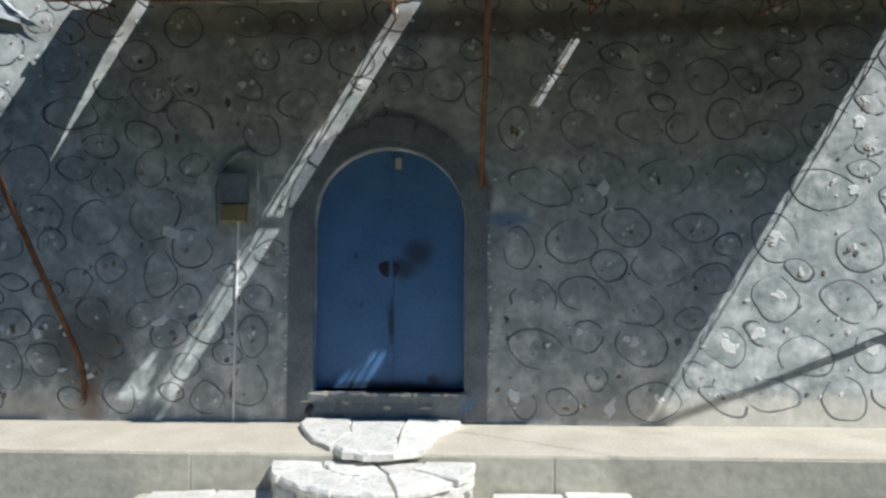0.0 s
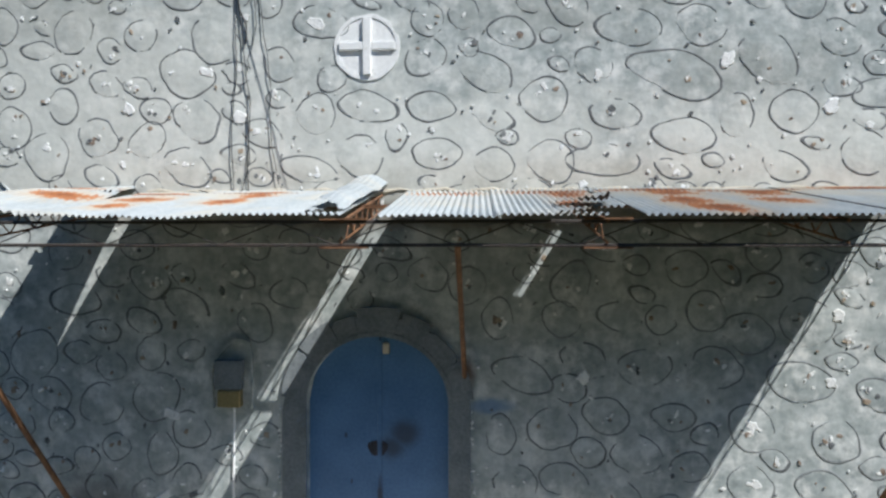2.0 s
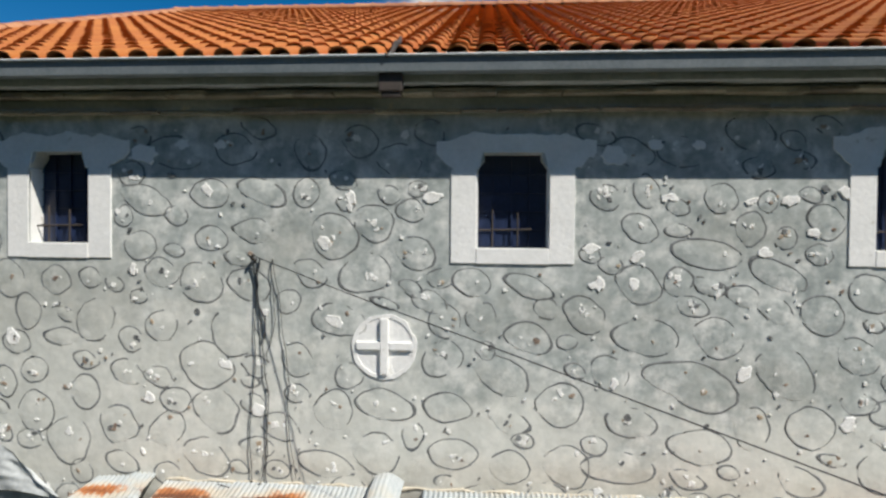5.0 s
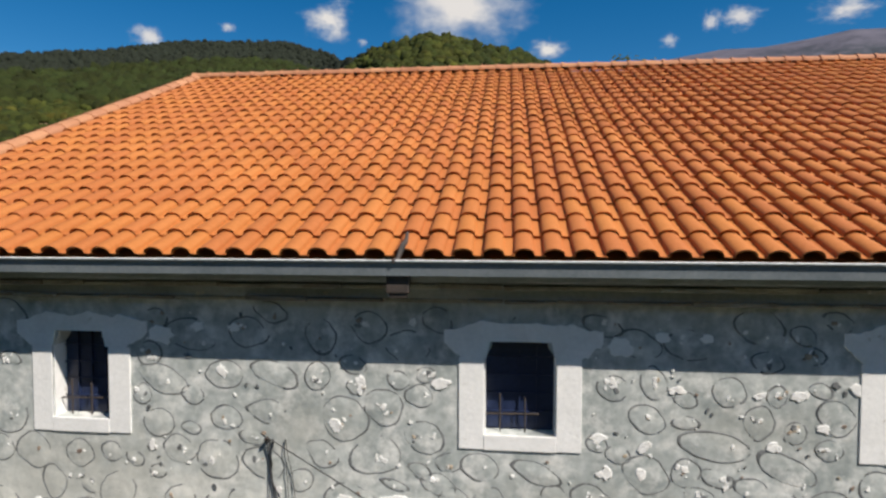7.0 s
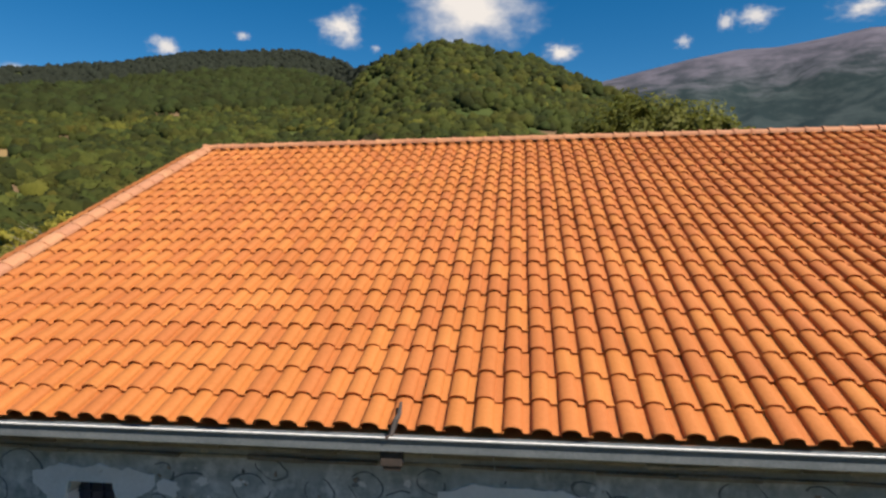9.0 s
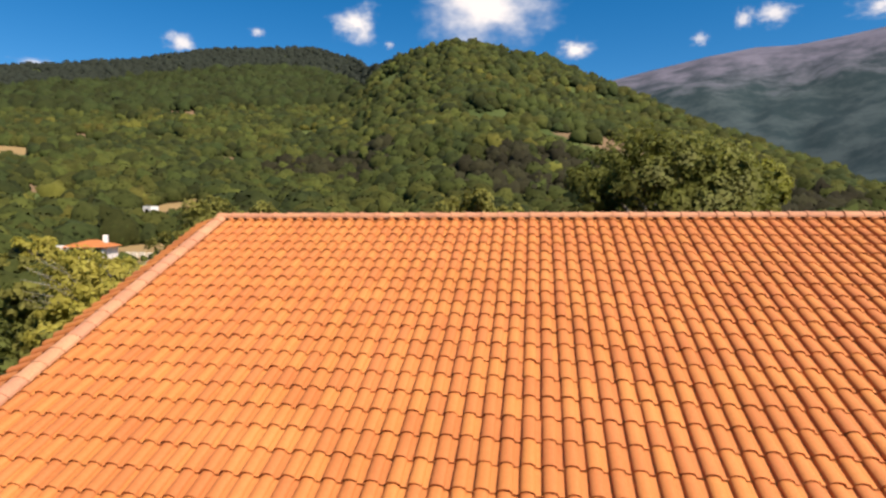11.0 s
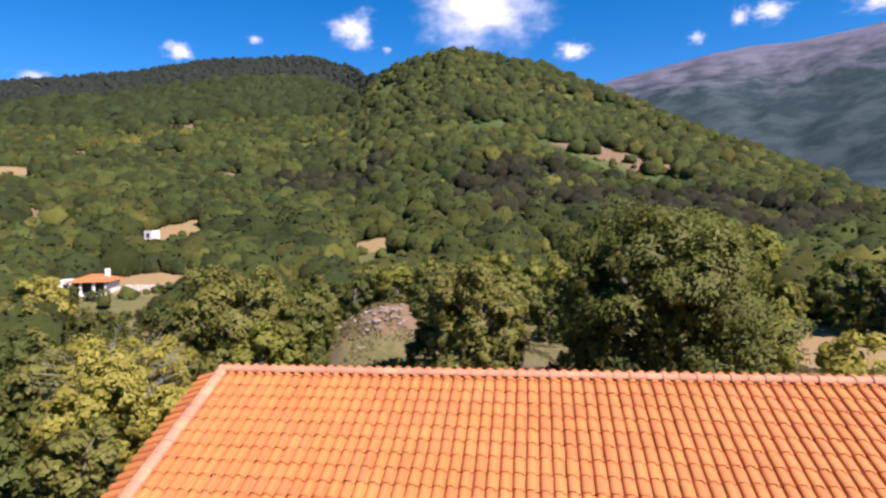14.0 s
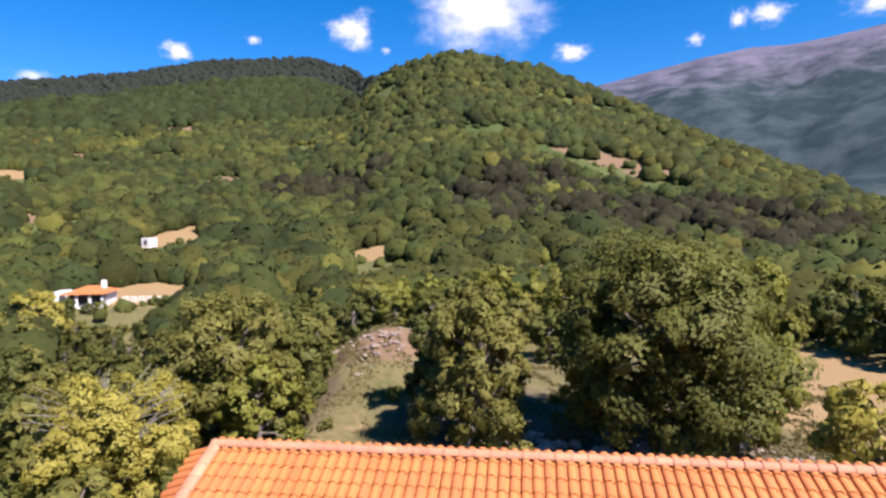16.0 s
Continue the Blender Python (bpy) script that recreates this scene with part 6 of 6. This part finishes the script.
UPPER_C = [(-2.68, 4.81, 0.17, 0.19), (-2.07, 4.77, 0.15, 0.13), (2.67, 4.76, 0.2, 0.16), (2.13, 4.75, 0.23, 0.15), (1.13, 4.73, 0.19, 0.13), (-1.4, 4.68, 0.21, 0.16), (-2.98, 4.66, 0.13, 0.08), (3.78, 4.62, 0.15, 0.14), (0.42, 4.55, 0.15, 0.15), (-0.85, 4.5, 0.15, 0.13), (3.19, 4.49, 0.22, 0.18), (1.81, 4.44, 0.14, 0.14), (-1.66, 4.43, 0.25, 0.19), (0.93, 4.39, 0.21, 0.15), (2.48, 4.38, 0.35, 0.17), (-0.4, 4.37, 0.11, 0.12), (-2.39, 4.36, 0.15, 0.1), (-3.25, 4.35, 0.13, 0.11), (-2.08, 4.32, 0.11, 0.09), (3.77, 4.25, 0.13, 0.09), (-3.52, 4.24, 0.1, 0.14), (-2.77, 4.18, 0.14, 0.13), (1.4, 4.17, 0.2, 0.18), (-0.11, 4.14, 0.21, 0.13)]
UPPER_D = [(0.45, 4.12, 0.19, 0.13), (-0.53, 4.07, 0.17, 0.17), (-1.58, 4.06, 0.21, 0.15), (1.98, 4.04, 0.2, 0.13), (3.42, 4.04, 0.17, 0.18), (0.98, 4.03, 0.18, 0.08), (2.95, 4.02, 0.14, 0.18), (-3.25, 3.99, 0.15, 0.18), (-2.46, 3.89, 0.18, 0.16), (0.16, 3.89, 0.09, 0.1), (-1.99, 3.88, 0.14, 0.14), (2.58, 3.85, 0.2, 0.15), (-2.93, 3.75, 0.21, 0.18), (-3.3, 3.73, 0.11, 0.09), (0.5, 3.73, 0.2, 0.13), (-0.15, 3.71, 0.19, 0.18), (3.97, 3.69, 0.2, 0.16), (1.45, 3.67, 0.18, 0.16), (1.92, 3.66, 0.24, 0.14), (-1.68, 3.64, 0.18, 0.16), (0.98, 3.63, 0.18, 0.13), (-0.6, 3.6, 0.24, 0.11), (3.34, 3.59, 0.19, 0.11), (2.44, 3.58, 0.15, 0.07)]
UPPER_E = [(-2.43, 3.55, 0.16, 0.09)]
LOWER_A = [(3.85, 2.72, 0.13, 0.11), (1.64, 2.63, 0.14, 0.19), (3.85, 2.54, 0.12, 0.06), (2.01, 2.36, 0.17, 0.12), (1.01, 2.34, 0.14, 0.15), (1.55, 2.33, 0.16, 0.14), (2.35, 2.33, 0.13, 0.11), (3.85, 2.19, 0.12, 0.07), (-1.63, 2.04, 0.12, 0.09), (-1.99, 2.01, 0.14, 0.14), (1.73, 2.01, 0.18, 0.13), (-3.05, 1.99, 0.22, 0.21), (2.23, 1.94, 0.22, 0.15), (2.82, 1.94, 0.2, 0.15), (-2.35, 1.89, 0.13, 0.12), (1.21, 1.87, 0.23, 0.14), (3.49, 1.83, 0.23, 0.17), (-2.9, 1.66, 0.18, 0.13), (-2.44, 1.56, 0.19, 0.19), (1.91, 1.53, 0.19, 0.15), (2.46, 1.53, 0.18, 0.11), (3.08, 1.46, 0.2, 0.17), (1.46, 1.41, 0.19, 0.18), (1.04, 1.36, 0.13, 0.16)]
LOWER_B = [(3.75, 1.35, 0.2, 0.16), (2.16, 1.21, 0.2, 0.16), (-2.31, 1.19, 0.13, 0.11), (-1.9, 1.14, 0.13, 0.18), (2.61, 1.12, 0.14, 0.13), (-2.58, 1.09, 0.11, 0.1), (1.55, 1, 0.18, 0.14), (3.08, 0.97, 0.19, 0.17), (-1.09, 0.96, 0.12, 0.1), (1.16, 0.95, 0.19, 0.15), (3.68, 0.95, 0.21, 0.15), (-1.66, 0.93, 0.12, 0.12), (1.96, 0.89, 0.22, 0.15), (-2.04, 0.81, 0.09, 0.11), (2.43, 0.8, 0.11, 0.09), (1.58, 0.66, 0.13, 0.12), (-1.11, 0.63, 0.12, 0.15), (2.02, 0.59, 0.22, 0.16), (2.7, 0.58, 0.14, 0.16), (3.83, 0.57, 0.13, 0.17), (1.18, 0.56, 0.22, 0.15), (3.3, 0.52, 0.19, 0.16), (-3.14, 0.38, 0.12, 0.18), (1.66, 0.32, 0.09, 0.08)]
LOWER_C = [(-1.13, 0.26, 0.13, 0.17), (3.03, 0.2, 0.19, 0.13), (3.6, 0.18, 0.17, 0.16), (2.65, 0.17, 0.18, 0.08), (-2.22, 0.16, 0.13, 0.12), (-0.85, 0.15, 0.12, 0.1), (-1.49, 0.14, 0.13, 0.13), (2.11, 0.14, 0.2, 0.16), (1.39, 0.13, 0.13, 0.1), (1.07, 0.13, 0.11, 0.1)]
STONES = UPPER_A + UPPER_B + UPPER_C + UPPER_D + UPPER_E + LOWER_A + LOWER_B + LOWER_C
CHIPS = [(-1.66, 5.96), (-0.39, 5.9), (0.31, 5.9), (1.75, 5.95), (2.29, 5.91), (2.91, 5.88), (3.21, 5.89), (3.4, 5.63), (3.02, 5.46), (2.02, 5.42), (1.71, 5.19), (1.64, 5.48), (-0.61, 5.5), (-0.53, 4.84), (-2.17, 4.13), (2.87, 4.46), (1.99, 5.19), (-3.46, 4.65), (-2.33, 5.26), (3.67, 5.94), (1.84, 4.37), (-1.48, 4.44), (3.7, 4.08), (-1.2, 4.05), (3.12, 0.99), (2.7, 0.59), (3.83, 0.58), (2.94, 0.69), (3.08, 1.48), (1.96, 0.62), (1, 0.19), (1.77, 0.09), (1.73, 1.85), (3.76, 2.38), (-2.91, 0.66), (-1.88, 0.76), (-1.81, 1.49), (3.71, 1.83)]


def stone_bm(bm, cx, cz, rx, rz, g, n=36):
    """A low rounded stone face with a hand-drawn dark line of pointing round it."""
    tilt = -radians(g.uniform(4, 22)) if rx > rz else radians(g.uniform(-15, 15))
    a0 = g.uniform(0, 6.28)
    ph, am, am3 = g.uniform(0, 6.28), g.uniform(0.03, 0.09), g.uniform(0.0, 0.05)
    sweep = 2 * math.pi * g.uniform(0.86, 1.06)
    tail = g.uniform(-0.04, 0.16) * (1 if g.random() < 0.6 else 0.3)
    ca, sa = math.cos(tilt), math.sin(tilt)
    tear = g.uniform(0.15, 0.5) if g.random() < 0.42 else 0.0
    tip = g.choice((-0.5, -0.9, -1.3, 2.6, 3.6)) + g.uniform(-0.3, 0.3)
    gap = g.choice((-1.0, -0.45, -0.28, -0.15))
    square = g.uniform(0.0, 0.05)

    def at(t, q):
        a = a0 + t * sweep
        f = q * (1 + 0.07 * noise.noise(Vector((math.cos(a) * 2.2, math.sin(a) * 2.2, ph * 7))) + am * math.sin(2 * a + ph) + am3 * math.sin(3 * a + 2 * ph) + square * math.cos(4 * a) + tear * max(0.0, math.cos(a - tip)) ** 5 + tail * max(0, t - 0.75) * 4)
        x, z = rx * f * math.cos(a), rz * f * math.sin(a)
        return cx + x * ca - z * sa, cz + x * sa + z * ca

    prev = None
    for k in range(n + 1):
        t = k / n
        w = 0.0066 * (0.3 + 0.7 * math.sin(math.pi * min(1, max(0, t))) ** 0.5) * (1 + 0.9 * noise.noise(Vector((t * 7, ph * 5, 2.0))))
        h = w / min(rx, rz)
        (xi, zi), (xm, zm), (xo, zo) = at(t, 1 - h), at(t, 1), at(t, 1 + h)
        cur = [bm.verts.new((xi, -0.003, zi)), bm.verts.new((xm, -0.0055, zm)), bm.verts.new((xo, -0.0015, zo))]
        if prev and w > 0.0024 and noise.noise(Vector((t * 4, ph * 9, 6.0))) > gap:
            for i in range(2):
                bm.faces.new((prev[i], prev[i + 1], cur[i + 1], cur[i])).material_index = 1
        prev = cur
    m = 16
    mid = bm.verts.new((cx, -0.0065, cz))
    r1 = [bm.verts.new((*[v for v in (lambda p: (p[0], -0.0055, p[1]))(at(k / m * 2 * math.pi / sweep * 0.999, 0.6))],)) for k in range(m)]
    r2 = [bm.verts.new((*[v for v in (lambda p: (p[0], -0.002, p[1]))(at(k / m * 2 * math.pi / sweep * 0.999, 0.985))],)) for k in range(m)]
    for k in range(m):
        j = (k + 1) % m
        bm.faces.new((mid, r1[k], r1[j])).smooth = True
        bm.faces.new((r1[k], r2[k], r2[j], r1[j])).smooth = True


def free_of_openings(x, z, r):
    if z < 2.45 and -0.85 - r < x < 0.82 + r:
        return False
    if -1.55 - r < x < -0.98 + r and 1.4 < z < 2.3:
        return False
    if (x + 0.09) ** 2 + (z - 4.63) ** 2 < (0.3 + r) ** 2:
        return False
    return not any(a - 0.25 - r < x < b + 0.25 + r and c - 0.18 - r < z < d + 0.17 + r for a, b, c, d in WINDOWS)


g = random.Random(91)
stones = [s for s in STONES if free_of_openings(s[0], s[1], min(s[2], s[3]) * 0.8)]
for _ in range(9000):
    x, z = g.uniform(X_LEFT + 0.2, 7.2), g.uniform(0.1, 6.52)
    rx = g.uniform(0.08, 0.2) if -3.6 < x < 4 and 3.4 < z < 6 else g.uniform(0.1, 0.22)
    rz = rx * g.uniform(0.55, 1.0)
    if z - rz < 0.02 or z + rz > 6.58 or not free_of_openings(x, z, rx * 0.9):
        continue
    if any(((x - p) / (rx + a + 0.02)) ** 2 + ((z - q) / (rz + b + 0.02)) ** 2 < 1 for p, q, a, b in stones):
        continue
    stones.append((x, z, rx, rz))
rest = bmesh.new()
for k, (x, z, rx, rz) in enumerate(stones):
    if k < 300:
        bm = bmesh.new()
        stone_bm(bm, 0, 0, rx, rz, g)
        # below the canopy the lines take the paler copy painted for shade
        o = part("stone", bm, [M_CEMENT, M_LINE if z > 3.3 else M_LINE_SHADED], wall)
        o.location = (x, 0, z)
    else:
        stone_bm(rest, x, z, rx, rz, g)
tagged(part("stone_field", rest, [M_CEMENT, M_LINE], wall), kind="stuff")


def chip(bm, x, z, r, g, slot=0):
    """A bit of bare stone showing through the render."""
    n = g.randrange(7, 11) if r < 0.03 else g.randrange(13, 19)
    tilt, flat = g.uniform(0, 3.14), g.uniform(0.45, 0.85)
    rim, top = [], []
    turn = g.uniform(0, 50)
    for k in range(n):
        a = 2 * math.pi * (k + g.uniform(-0.25, 0.25)) / n
        q = r * (0.82 + 0.5 * noise.noise(Vector((1.5 * math.cos(a), 1.5 * math.sin(a), turn))) + g.uniform(-0.1, 0.1))
        px, pz = q * math.cos(a), q * flat * math.sin(a)
        px, pz = px * math.cos(tilt) - pz * math.sin(tilt), px * math.sin(tilt) + pz * math.cos(tilt)
        rim.append(bm.verts.new((x + px, -0.005, z + pz)))
        top.append(bm.verts.new((x + px * 0.86, -0.0085 - g.uniform(0, 0.003), z + pz * 0.86)))
    for k in range(n):
        j = (k + 1) % n
        bm.faces.new((rim[k], rim[j], top[j], top[k])).material_index = slot
    bm.faces.new(top).material_index = slot


bm = bmesh.new()
for x, z in CHIPS:
    chip(bm, x, z, g.uniform(0.06, 0.1), g)
    chip(bm, x + g.uniform(-0.06, 0.06), z + g.uniform(-0.03, 0.03), g.uniform(0.025, 0.045), g)
for x, z, rx, rz in stones:
    for _ in range(g.choice((0, 1, 1, 2))):
        chip(bm, x + g.uniform(-0.6, 0.6) * rx, z + g.uniform(-0.6, 0.6) * rz, g.uniform(0.012, 0.036), g, 0 if g.random() < 0.7 else 1)
    if g.random() < 0.42:
        cx, cz = x + g.uniform(-0.4, 0.4) * rx, z + g.uniform(-0.4, 0.4) * rz
        for _ in range(g.choice((2, 3, 4, 5))):
            chip(bm, cx + g.gauss(0, 0.028), cz + g.gauss(0, 0.02), g.uniform(0.014, 0.042), g, g.choice((0, 0, 0, 1, 2)))
for k in range(34):
    for x in (-0.85, 0.805):
        if g.random() < 0.62:
            chip(bm, x + g.gauss(0, 0.008), 0.06 + 0.045 * k, g.uniform(0.01, 0.026), g)
for _ in range(1500):
    x, z = g.uniform(X_LEFT + 0.2, 7), g.uniform(0.05, 6.5)
    if free_of_openings(x, z, 0.02) and not any(((x - p) / a) ** 2 + ((z - q) / b) ** 2 < 1.1 for p, q, a, b in stones):
        chip(bm, x, z, g.uniform(0.008, 0.03) * (1.7 if g.random() < 0.12 else 1), g, g.choice((0, 0, 0, 1, 2, 2)))
tagged(part("stone_chips", bm, [M_CHIP, M_CHIP_BROWN, M_LINE], wall), kind="stuff")

# ---------------------------------------------------------------- pieces: nearest roof tiles
for m in near_tiles:
    o = new("tile", tile_me)
    o.parent = roof
    o.matrix_parent_inverse = roof.matrix_basis.inverted()
    o.matrix_basis = m
